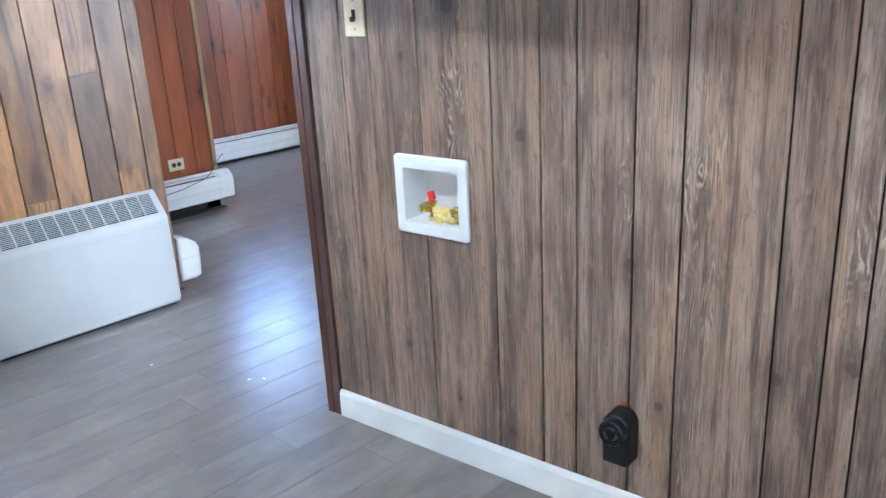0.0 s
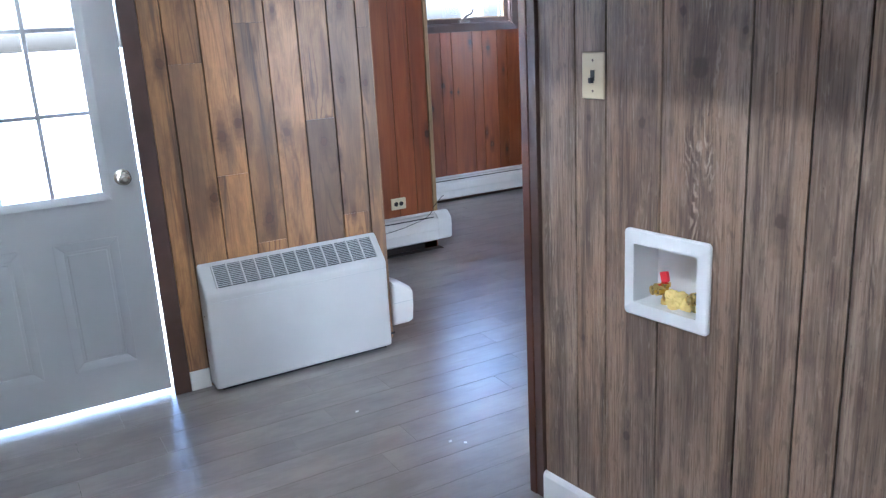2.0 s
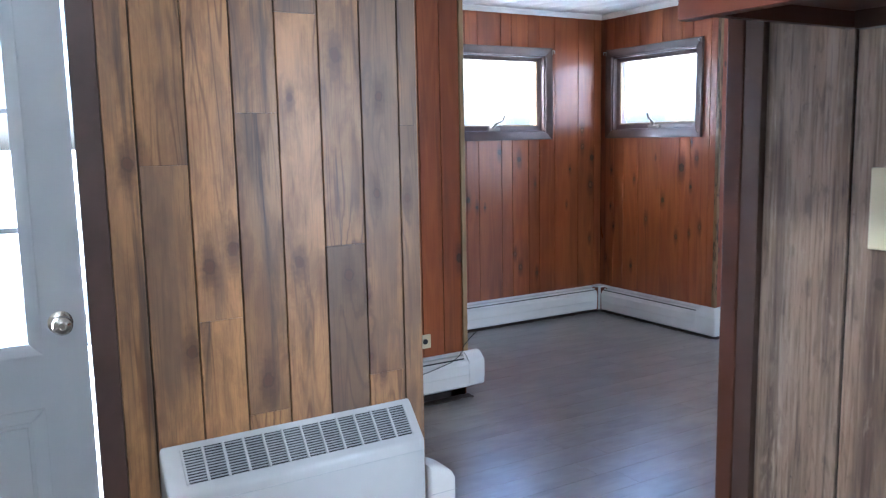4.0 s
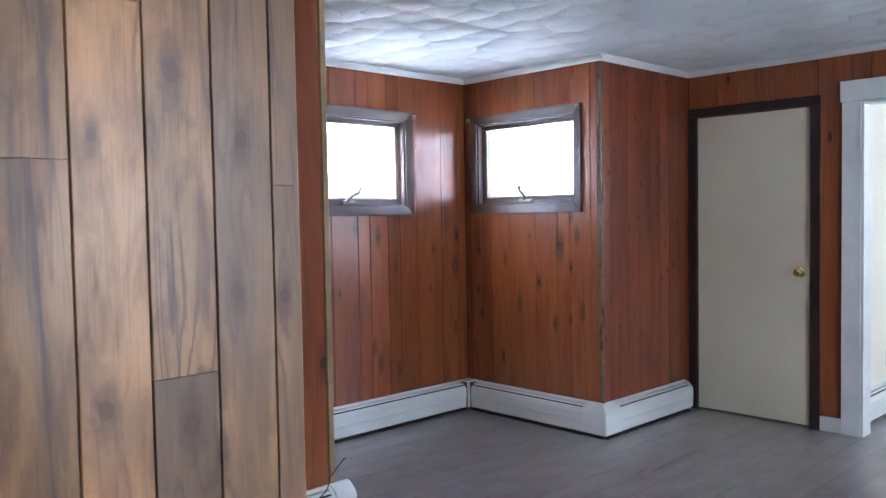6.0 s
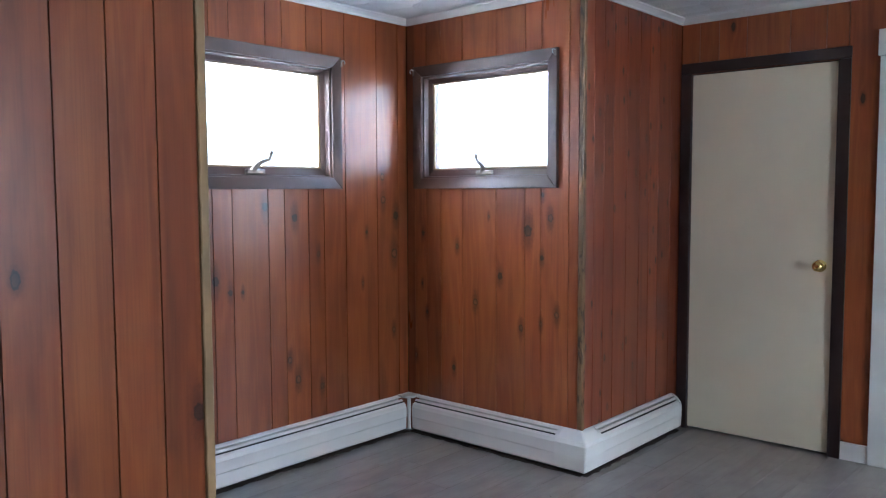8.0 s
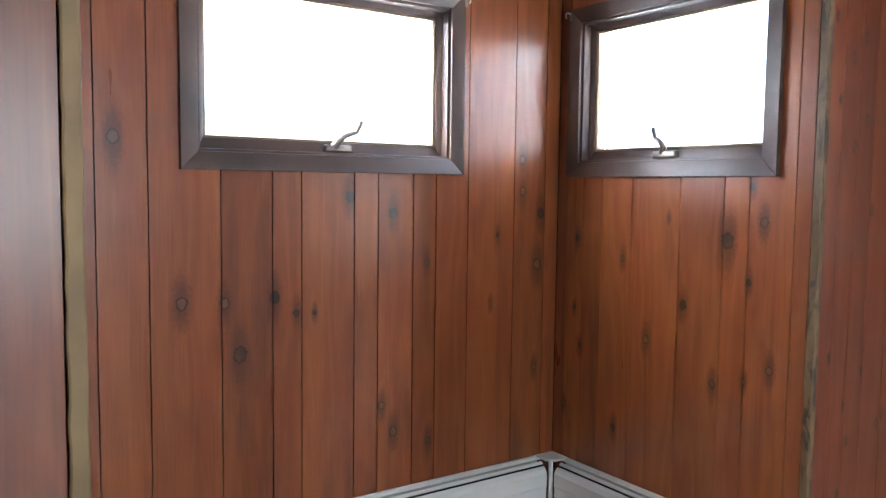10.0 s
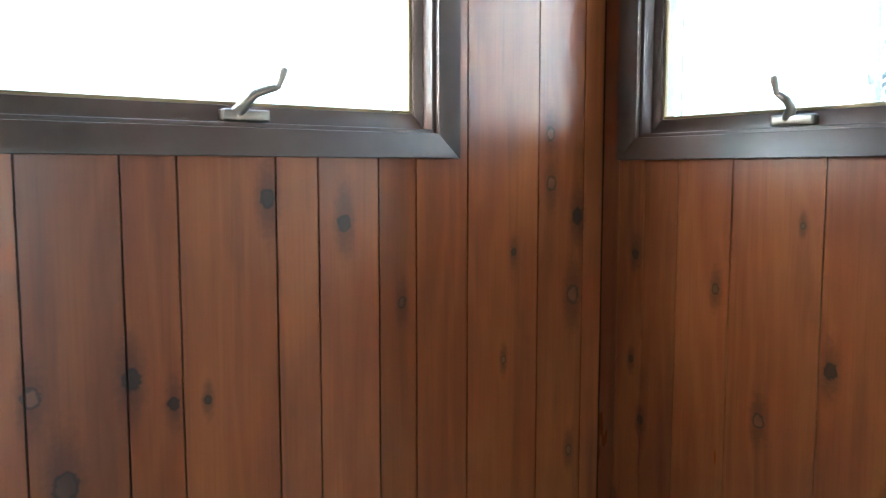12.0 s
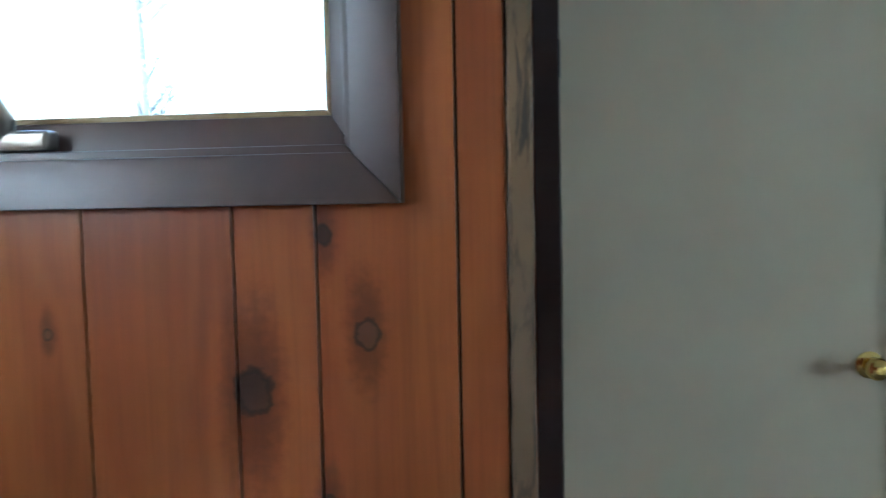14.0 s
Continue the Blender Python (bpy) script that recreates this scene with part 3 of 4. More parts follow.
FRONT = (-0.875, 0.04, 0.0, 2.06)
wall_entry = wall("wall_entry", ENTRY, 1.045, CEILING, 0.13, "stained pine plank wall with a front door", backing, [FRONT], front=0.013, start=-2.1)
wall_laundry = wall("wall_laundry", LAUNDRY, 3.4, CEILING, 0.11, "weathered barn-board panelled partition wall", backing, [(0.405, 0.605, 0.735, 0.905)], front=0.006, start=0.012)
wall_west = wall("wall_west", frame_at(-6.25, -7.5, 90), 4.92, CEILING, 0.12, "plain painted side wall", outer_wall)
# Out of view; the openings are assumed and let the south lamps in.
wall_south = wall("wall_south", frame_at(1.3, -7.42, 180), 7.7, CEILING, 0.12, "plain painted wall out of view with two assumed window openings", outer_wall,
                  [(2.25, 3.85, 0.7, 2.1), (5.9, 6.6, 1.2, 2.0)])
# Added out of view: hides the sky so less light enters from the south.
sky_block_wall = mesh_object("sky_block_wall", solid(-9.0, 6.0, -9.9, -9.7, -0.32, 4.4), outer_wall)
tagged(sky_block_wall, "plain unseen wall added to block sky from the south openings", "wall", kind="structure")
room_north = wall("room_wall_north", frame_at(1.17, -2.2, 0), 4.0, CEILING, 0.1, "cream painted wall of the next room", cream_wall)
room_east = wall("room_wall_east", frame_at(5.1, -2.2, -90), 3.1, CEILING, 0.1, "cream painted wall of the next room", cream_wall)
room_south = wall("room_wall_south", frame_at(5.2, -5.2, 180), 4.03, CEILING, 0.1, "cream painted wall with a window", cream_wall, [(1.4, 3.0, 0.9, 2.1)])
room_west = wall("room_wall_west", frame_at(1.176, -5.2, 90), 1.5, CEILING, 0.02, "cream painted back of the partition", cream_wall)
closet_back = wall("closet_wall", frame_at(1.9, -1.05, -90), 1.15, CEILING, 0.08, "plain closet back wall", outer_wall)

# ---- clapboards outside ----


def siding(m, x0, x1, z0=-0.3, z1=CEILING + 0.1, holes=()):
    """Lapped white clapboards on an outer face; the frame's y points out of the house."""
    root = thing("siding", m, "white painted clapboard siding outside", "siding", kind="structure")
    z = z0
    while z < z1:
        spans = [(x0, x1)]
        for h in holes:
            if z + 0.1 > h[2] and z < h[3]:
                spans = [(x0, h[0]), (h[1], x1)]
        for a, b in spans:
            part("clapboard", prism(bmesh.new(), [(0.001, z), (0.018, z), (0.005, z + 0.112), (0.001, z + 0.112)], a, b, "x"), siding_white, root)
        z += 0.1
    return root


siding(frame_at(0.135, -1.04, 0), 0.0, 1.85)
siding(frame_at(0, 0.133, 0), -2.2, 0.13, holes=[WINDOW_A])
siding(frame_at(0.13, 0.13, -90), 0.0, 1.17, holes=[(0.235, 1.125, 1.435, 2.04)])

# ---- crown moulding and trims ----


def crown(m, x0, x1):
    bm = prism(bmesh.new(), [(0.0, CEILING), (0.0, CEILING - 0.036), (-0.007, CEILING - 0.036), (-0.012, CEILING - 0.026),
                             (-0.026, CEILING - 0.010), (-0.030, CEILING - 0.008), (-0.030, CEILING)], x0, x1, "x")
    ob = mesh_object("trim_crown", bm, white_trim)
    ob.matrix_world = m
    return tagged(ob, "narrow white crown moulding under the ceiling", "moulding", kind="structure")


crown(NORTH, -2.1, 0.0)
crown(EAST, 0.0, 1.20)
crown(JOG, 0.0, 1.05)
crown(CLOSET, 0.0, 6.2)
crown(HALL, -0.6, 0.396)

for m, x0, x1, y0, y1, mat in ((HALL, 0.372, 0.4, -0.006, 0.02, raw_edge), (EAST, 1.147, 1.175, -0.004, 0.02, raw_dark)):
    bm = bmesh.new()
    rnd = random.Random(5)
    rows = []
    for k in range(60):
        z = 0.2 + (CEILING - 0.24) * k / 59
        a, b, d = rnd.uniform(-0.0015, 0.0015), rnd.uniform(-0.0008, 0.0008), rnd.uniform(0, 0.0015)
        rows.append([bm.verts.new(v) for v in ((x0 + a, y1, z), (x0 + a, y0 + 0.003, z), (x0 + 0.003 + a, y0 + d, z), (x1 - 0.003 + b, y0 + d, z), (x1 + b, y0 + 0.003, z), (x1 + b, y1, z))])
    for p, q in zip(rows, rows[1:]):
        for k in range(6):
            bm.faces.new((p[k], p[(k + 1) % 6], q[(k + 1) % 6], q[k]))
    bm.faces.new(rows[0][::-1])
    bm.faces.new(rows[-1])
    strip_ob = mesh_object("trim_corner", bm, mat)
    strip_ob.matrix_world = m
    tagged(strip_ob, "rough raw wooden strip along the wall corner", "corner strip", kind="structure")

# ---- windows ----


def crank(m, way=1):
    root = thing("window_crank", m @ Matrix.Scale(1.22, 4), "bronze folding window crank on the sash", "crank")
    part("base", solid(-0.042, 0.042, -0.022, 0.0, -0.008, 0.012, bevel=0.005, segments=3), bronze, root, smooth=True)
    bend = 1 if way > 0 else -0.45
    part("arm", tube(bmesh.new(), [(-0.012, -0.012, 0.006), (0.0, -0.022, 0.024), (0.014 * bend, -0.028, 0.038), (0.036 * bend, -0.03, 0.046), (0.052 * bend, -0.03, 0.05)],
                     [0.012, 0.0095, 0.008, 0.007, 0.006]), bronze, root, smooth=True)
    part("knob", tube(bmesh.new(), [(0.051 * bend, -0.032, 0.048), (0.056 * bend, -0.034, 0.062), (0.060 * bend, -0.036, 0.074), (0.064 * bend, -0.036, 0.082)],
                      [0.0058, 0.0062, 0.0078, 0.0062]), bronze, root, smooth=True)
    return root


def awning_window(name, m, outer, crank_x, flip=1):
    """A small top-hung window: flat casing, sash, pane, stops and a crank."""
    root = thing(name, m, "small awning window with dark brown casing and bright pane", "window", kind="structure")
    a0, a1, c0, c1 = outer
    w = 0.058
    rim(root, "casing", brown_trim, outer, (a0 + w, a1 - w, c0 + w, c1 - w), -0.022, 0.0, -0.014)
    i = (a0 + w - 0.002, a1 - w + 0.002, c0 + w - 0.002, c1 - w + 0.002)
    rim(root, "jamb", brown_trim, i, (i[0] + 0.012, i[1] - 0.012, i[2] + 0.012, i[3] - 0.012), 0.0, 0.13)
    s = (i[0] + 0.013, i[1] - 0.013, i[2] + 0.013, i[3] - 0.013)
    g = (s[0] + 0.024, s[1] - 0.024, s[2] + 0.036, s[3] - 0.024)
    rim(root, "sash", brown_trim, s, g, 0.035, 0.075, 0.043)
    rim(root, "glazing_bead", raw_edge, (g[0] + 0.0005, g[1] - 0.0005, g[2] + 0.0005, g[3] - 0.0005), (g[0] + 0.008, g[1] - 0.008, g[2] + 0.008, g[3] - 0.008), 0.048, 0.062)
    pane = part("pane", solid(g[0] + 0.002, g[1] - 0.002, 0.0635, 0.0675, g[2] + 0.002, g[3] - 0.002), glass, root, "clear window pane")
    pane.visible_shadow = False
    for x in ((g[1] - 0.034,) if flip > 0 else (g[0] + 0.03,)):
        part("screen_bar", solid(x, x + 0.004, 0.085, 0.089, g[2], g[3]), grille_grey, root)
    crank(m @ Matrix.Translation((crank_x, 0.035, s[2] + 0.012)), flip)
    return root


awning_window("window_1", NORTH, (-1.592, -0.51, 1.397, 2.08), -1.03)
awning_window("window_2", EAST, (0.068, 1.031, 1.397, 2.077), 0.55, -1)


def curtain_hook(m):
    root = thing("curtain_hook", m, "small bent metal curtain hook on the casing", "hook")
    part("plate", solid(-0.006, 0.006, -0.003, 0.0, -0.018, 0.014, bevel=0.001), bronze, root)
    part("hook", tube(bmesh.new(), [(0, -0.002, 0.008), (0, -0.016, 0.012), (0, -0.026, 0.006), (0, -0.028, -0.004), (0, -0.022, -0.010)], 0.0022, 6), enamel, root, smooth=True)
    return root


curtain_hook(NORTH @ Matrix.Translation((-0.512, -0.0225, 2.05)))
curtain_hook(EAST @ Matrix.Translation((0.076, -0.0225, 2.05)))
curtain_hook(EAST @ Matrix.Translation((1.024, -0.0225, 2.055)))

# ---- baseboard heaters ----


def heater_run(m, x0, x1, slot0=None, slot1=None, lift=0.0, label="white hot-water baseboard heater along the wall", end="", group="baseboard heaters"):
    root = thing("baseboard_heater", m @ Matrix.Translation((0, 0, lift)), label, "baseboard heater", group)
    s0, s1 = x0 if slot0 is None else slot0, x1 if slot1 is None else slot1
    part("back_plate", solid(x0, x1, -0.004, -0.001, 0.02, 0.2), heater_paint, root)
    part("fin_tube", solid(x0 + 0.01, x1 - 0.01, -0.05, -0.012, 0.05, 0.12), fins, root)
    part("cover", strip(bmesh.new(), [(-0.052, 0.022), (-0.062, 0.03), (-0.064, 0.09), (-0.066, 0.095), (-0.066, 0.148), (-0.058, 0.165), (-0.047, 0.174)], 0.0025, x0, x1), heater_paint, root)
    part("damper", strip(bmesh.new(), [(-0.041, 0.181), (-0.030, 0.190)], 0.002, s0, s1), heater_paint, root)
    part("hood", strip(bmesh.new(), [(-0.024, 0.197), (-0.012, 0.206), (-0.001, 0.208)], 0.0025, x0, x1), heater_paint, root)
    # Black strip in place of the shade inside the outlet slot.
    part("slot_shadow", solid(s0, s1, -0.038, -0.006, 0.166, 0.178), black_plastic, root, "black strip standing in for shade in the outlet slot")
    for a, b in ((x0, s0), (s1, x1)):
        if b - a > 0.004:
            part("filler", strip(bmesh.new(), [(-0.0475, 0.1735), (-0.024, 0.197)], 0.0025, a, b), heater_paint, root)
    return root


def inside_corner(m):
    """The cover over an inner corner, its tip in the corner of the wall frame."""
    root = thing("heater_corner", m, "white inside corner cover of the baseboard heaters", "heater corner")
    a, h = 0.10, 0.213
    bm = bmesh.new()
    prism(bm, [(-a, -0.001), (-a, -0.068), (-0.068, -a), (-0.001, -a), (-0.001, -0.001)], h - 0.01, h)
    bmesh.ops.bevel(bm, geom=bm.edges[:], offset=0.003, segments=2, affect="EDGES")
    part("top", bm, heater_paint, root, smooth=True)
    bm = bmesh.new()
    prism(bm, [(-0.078, -0.064), (-0.078, -0.071), (-0.071, -0.078), (-0.064, -0.078)], 0.022, h - 0.011)
    part("post", bm, heater_paint, root)
    return root


def outside_corner(m):
    """The cover round an outer corner that stands at the frame's origin, runs along -x and +y."""
    root = thing("heater_corner", m, "white outside corner cover of the baseboard heaters", "heater corner")
    bm = bmesh.new()
    line = [(0.053, 0.02), (0.064, 0.028), (0.0685, 0.09), (0.0685, 0.152), (0.058, 0.17), (0.02, 0.2), (0.003, 0.211)]
    shells = []
    for inset in (0.0, 0.0015):
        shells.append([[bm.verts.new(p) for p in ((-0.11, -(d - inset), z), (d - inset - 0.006, -(d - inset), z), (d - inset, -(d - inset) + 0.006, z), (d - inset, 0.11, z))] for d, z in line])
    for rows in shells:
        for p, q in zip(rows, rows[1:]):
            for k in range(3):
                bm.faces.new((p[k], p[k + 1], q[k + 1], q[k]))
    for k in (0, 3):
        for n in range(len(line) - 1):
            bm.faces.new((shells[0][n][k], shells[0][n + 1][k], shells[1][n + 1][k], shells[1][n][k]))
    part("cover", bm, heater_paint, root)
    return root


def end_cap(m, x, side=1, depth=0.07, wide=1.0):
    root = thing("heater_end_cap", m, "rounded white end cap of a baseboard heater", "end cap")
    bm = bmesh.new()
    outline = [(-0.002, 0.02), (-0.05, 0.02), (-0.066, 0.03), (-0.0695, 0.09), (-0.0695, 0.15), (-0.062, 0.172), (-0.045, 0.19), (-0.02, 0.208), (-0.002, 0.211)]
    prism(bm, [(y * wide, z) for y, z in outline], x, x + side * depth, "x")
    bmesh.ops.recalc_face_normals(bm, faces=bm.faces)
    bmesh.ops.bevel(bm, geom=[e for e in bm.edges if abs(e.verts[0].co.x - x - side * depth) < 1e-5 and abs(e.verts[1].co.x - x - side * depth) < 1e-5],
                    offset=0.022, segments=4, profile=0.5, affect="EDGES")
    part("shell", bm, heater_paint, root, smooth=True)
    return root


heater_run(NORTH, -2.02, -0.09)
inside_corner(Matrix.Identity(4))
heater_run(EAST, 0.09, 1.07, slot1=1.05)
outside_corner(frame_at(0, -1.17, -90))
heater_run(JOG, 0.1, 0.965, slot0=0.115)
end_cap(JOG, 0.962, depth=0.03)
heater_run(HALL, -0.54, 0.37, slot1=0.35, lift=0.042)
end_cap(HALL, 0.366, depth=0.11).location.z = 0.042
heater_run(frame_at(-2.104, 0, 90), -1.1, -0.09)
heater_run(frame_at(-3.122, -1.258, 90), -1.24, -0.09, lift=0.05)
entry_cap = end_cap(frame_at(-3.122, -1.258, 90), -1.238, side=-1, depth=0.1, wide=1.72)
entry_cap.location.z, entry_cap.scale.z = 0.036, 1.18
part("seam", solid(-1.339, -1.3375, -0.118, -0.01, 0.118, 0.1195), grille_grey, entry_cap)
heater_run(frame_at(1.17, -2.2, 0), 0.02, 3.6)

# Unfinished floor edge; its dark colour also carries the shade below the heaters.
rough_floor = worn("shaded_bare_subfloor", (0.085, 0.06, 0.046), 0.85, spots=0.6, grain=60, bump=0.5)
for m, x0, x1, front in ((NORTH, -2.02, -0.06, 0.052), (EAST, 0.06, 1.2, 0.052), (JOG, -0.04, 0.97, 0.052), (HALL, -0.54, 0.4, 0.05)):
    bm, rnd = bmesh.new(), random.Random(9)
    count = int((x1 - x0) / 0.035)
    wavy = [(x0 + (x1 - x0) * k / count, -front - rnd.uniform(0.0, 0.016)) for k in range(count + 1)]
    prism(bm, [(x0, 0.0), *wavy, (x1, 0.0)], 0.0005, 0.004)
    edge_strip = mesh_object("trim_floor_edge", bm, rough_floor)
    edge_strip.matrix_world = m
    tagged(edge_strip, "ragged bare floor edge, darkened for the shade under the heater", "floor edge", kind="structure")

# ---- closet door and its casing ----


def knob(m, name="door_knob", label="round brass door knob", brass=brass):
    root = thing(name, m, label, "door knob")
    part("rose", lathe(bmesh.new(), [(0.002, 0.0), (0.032, 0.0), (0.032, 0.004), (0.026, 0.008), (0.012, 0.010)], (0, 0, 0), (0, -1, 0)), brass, root, smooth=True)
    part("neck", lathe(bmesh.new(), [(0.011, 0.009), (0.011, 0.03)], (0, 0, 0), (0, -1, 0), 16), brass, root, smooth=True)
    part("ball", lathe(bmesh.new(), [(0.010, 0.028), (0.020, 0.034), (0.0265, 0.044), (0.0265, 0.052), (0.021, 0.061), (0.010, 0.065), (0.008, 0.063), (0.001, 0.063)], (0, 0, 0), (0, -1, 0)), brass, root, smooth=True)
    return root


door_1 = thing("door_1", CLOSET, "closed flush cream-painted closet door", "door", kind="structure")
part("leaf", solid(0.0685, 0.8365, 0.004, 0.04, 0.012, 2.03, bevel=0.002), cream, door_1)
for z in (0.25, 1.72):
    part("hinge", tube(bmesh.new(), [(0.065, -0.004, z - 0.045), (0.065, -0.004, z + 0.045)], 0.005, 8), dark_metal, door_1)
knob(CLOSET @ Matrix.Translation((0.775, 0.004, 0.99)))
casing = thing("door_casing", CLOSET, "dark brown wooden casing round the closet door", "door casing", kind="structure")
part("side", solid(0.006, 0.066, -0.016, 0.0, 0.0, 2.036, bevel=0.003), casing_dark, casing)
part("side", solid(0.839, 0.899, -0.016, 0.0, 0.0, 2.036, bevel=0.003), casing_dark, casing)
part("head", solid(0.006, 0.899, -0.016, 0.0, 2.0375, 2.096, bevel=0.003), casing_dark, casing)
part("stop", solid(0.0655, 0.0675, 0.0, 0.06, 0.0, 2.034), brown_trim, casing)
part("stop", solid(0.8375, 0.8395, 0.0, 0.06, 0.0, 2.034), brown_trim, casing)

opening = thing("opening_casing", CLOSET, "white painted casing round the opening to the next room", "door casing", kind="structure")
for a, b in ((1.03, 1.14), (2.5, 2.61)):
    part("side", solid(a, b, -0.02, 0.0, 0.0, 2.03, bevel=0.003), white_trim, opening)
part("head", solid(1.02, 2.62, -0.024, 0.0, 2.032, 2.158, bevel=0.003), white_trim, opening)
for a in (1.1405, 2.4845):
    part("jamb", solid(a, a + 0.015, -0.012, 0.122, 0.0, 2.014, bevel=0.002), white_trim, opening)
part("jamb_head", solid(1.1405, 2.4995, -0.012, 0.122, 2.0145, 2.0295, bevel=0.002), white_trim, opening)

base = thing("baseboard", CLOSET, "short white painted baseboard piece", "baseboard", kind="structure")
part("board", solid(0.9, 1.0285, -0.012, 0.0, 0.0, 0.092, bevel=0.003), white_trim, base)

# ---- front door ----
door_2 = thing("door_2", ENTRY, "closed pale grey steel front door with nine panes", "door", kind="structure")
X0, X1, Z0, Z1 = -0.845, 0.006, 0.024, 2.045
GX0, GX1, GZ0, GZ1 = -0.672, -0.137, 0.893, 1.82
bm = bmesh.new()
for a, b, c, d in ((X0, GX0, Z0, Z1), (GX1, X1, Z0, Z1), (GX0, GX1, Z0, GZ0), (GX0, GX1, GZ1, Z1)):
    box(bm, a, b, 0.03, 0.074, c, d)
leaf = part("leaf", bm, door_grey, door_2)
for a, b in ((-0.698, -0.463), (-0.348, -0.113)):
    rim(leaf, "panel_moulding", door_grey, (a, b, 0.185, 0.715), (a + 0.035, b - 0.035, 0.22, 0.68), 0.0225, 0.0299, 0.0285)
    part("raised_panel", solid(a + 0.045, b - 0.045, 0.0225, 0.0299, 0.23, 0.67, bevel=0.004), door_grey, leaf)
rim(leaf, "glazing_frame", door_grey, (GX0 - 0.03, GX1 + 0.03, GZ0 - 0.03, GZ1 + 0.03), (GX0 + 0.004, GX1 - 0.004, GZ0 + 0.004, GZ1 - 0.004), 0.018, 0.03, 0.026)
for k in range(3):
    for j in range(3):
        w, h = (GX1 - GX0) / 3, (GZ1 - GZ0) / 3
        pane = part("pane", solid(GX0 + k * w + 0.002, GX0 + (k + 1) * w - 0.002, 0.05, 0.054, GZ0 + j * h + 0.002, GZ0 + (j + 1) * h - 0.002), glass, door_2)
        pane.visible_shadow = False
for k in (1, 2):
    x, z = GX0 + k * (GX1 - GX0) / 3, GZ0 + k * (GZ1 - GZ0) / 3
    part("muntin", solid(x - 0.008, x + 0.008, 0.036, 0.066, GZ0, GZ1, bevel=0.003), door_grey, door_2)
    part("muntin", solid(GX0, GX1, 0.0365, 0.0655, z - 0.008, z + 0.008, bevel=0.003), door_grey, door_2)
knob(ENTRY @ Matrix.Translation((-0.058, 0.03, 0.945)), label="round satin nickel knob on the front door", brass=pale_brass)
part("latch", solid(0.0065, 0.0105, 0.045, 0.06, 0.93, 0.96), brass, door_2)
jamb = thing("door_frame", ENTRY, "dark brown wooden frame of the front door", "door frame", kind="structure")
part("side", solid(0.011, 0.078, -0.014, 0.012, 0.0, 2.07, bevel=0.003), brown_trim, jamb)
part("side", solid(-0.93, -0.852, -0.014, 0.012, 0.0, 2.07, bevel=0.003), brown_trim, jamb)
part("head", solid(-0.93, 0.078, -0.014, 0.012, 2.0705, 2.14, bevel=0.003), brown_trim, jamb)
notice = thing("notice", ENTRY, "small red card on the front door glass", "card")
part("card", solid(-0.33, -0.2, 0.0555, 0.0565, 1.62, 1.745), red_plastic, notice)
skirting = thing("baseboard", ENTRY, "short white baseboard piece beside the front door", "baseboard", kind="structure")
part("board", solid(0.08, 0.165, -0.012, 0.0, 0.0, 0.085, bevel=0.003), white_trim, skirting)

# ---- convector ----
conv = thing("convector", ENTRY, "white enamelled convector cabinet with a sloped grille top", "heater")
CX0, CX1, CD, CB, CF, CT = 0.165, 0.995, -0.105, 0.014, 0.43, 0.545
bm = bmesh.new()
prism(bm, [(-0.002, CB), (CD, CB), (CD, CF), (-0.002, CT)], CX0, CX1, "x")
bmesh.ops.recalc_face_normals(bm, faces=bm.faces)
hood_face = max(bm.faces, key=lambda f: f.normal.z)
bmesh.ops.bevel(bm, geom=[e for e in bm.edges if max(v.co.y for v in e.verts) < -0.01 or abs(e.verts[0].co.x - e.verts[1].co.x) < 1e-6], offset=0.012, segments=4, profile=0.5, affect="EDGES")
cabinet = part("cabinet", bm, enamel, conv, smooth=True)
slope = math.degrees(math.atan2(CT - CF, -0.002 - CD))
top = Matrix.Translation((CX0, CD, CF)) @ Matrix.Rotation(radians(slope), 4, "X")
length = math.hypot(CT - CF, -0.002 - CD)
# No real hollow here: a black sheet gives the grille its shaded depth.
shade_sheet = part("grille_shade", solid(0.06, CX1 - CX0 - 0.035, 0.03, length - 0.02, -0.006, 0.0015), black_plastic, conv, "black sheet standing in for shade under the grille")
shade_sheet.matrix_parent_inverse = top
for k in range(13):
    x = 0.06 + k * (CX1 - CX0 - 0.095) / 12
    bar = part("grille_bar", solid(x - 0.004, x + 0.004, 0.028, length - 0.018, 0.0, 0.006, bevel=0.0015, segments=1), enamel, conv)
    bar.matrix_parent_inverse = top
for k in range(12):
    y = 0.036 + k * (length - 0.062) / 11
    bar = part("grille_wire", solid(0.06, CX1 - CX0 - 0.035, y - 0.0019, y + 0.0019, 0.0005, 0.0035), grille_grey, conv)
    bar.matrix_parent_inverse = top
part("seam", solid(CX0 + 0.004, CX1 - 0.004, CD - 0.0015, CD + 0.002, CF - 0.034, CF - 0.0325), grille_grey, conv)
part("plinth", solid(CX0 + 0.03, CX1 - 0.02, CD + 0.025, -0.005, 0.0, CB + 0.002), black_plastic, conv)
for z in (0.33, 0.18):
    part("screw", lathe(bmesh.new(), [(0.001, 0), (0.005, 0), (0.004, 0.002), (0.001, 0.0025)], (CX0, -0.05, z), (-1, 0, 0), 10), bronze, conv)
pipe = thing("pipe_stub", ENTRY, "short dark pipe under the heater end cap", "pipe")
part("pipe", tube(bmesh.new(), [(1.03, -0.0, 0.0), (1.03, 0.0, 0.07)], 0.009), dark_metal, pipe)
part("shutoff", tube(bmesh.new(), [(1.005, -0.012, 0.03), (1.055, -0.012, 0.034)], 0.005, 8), dark_metal, pipe)

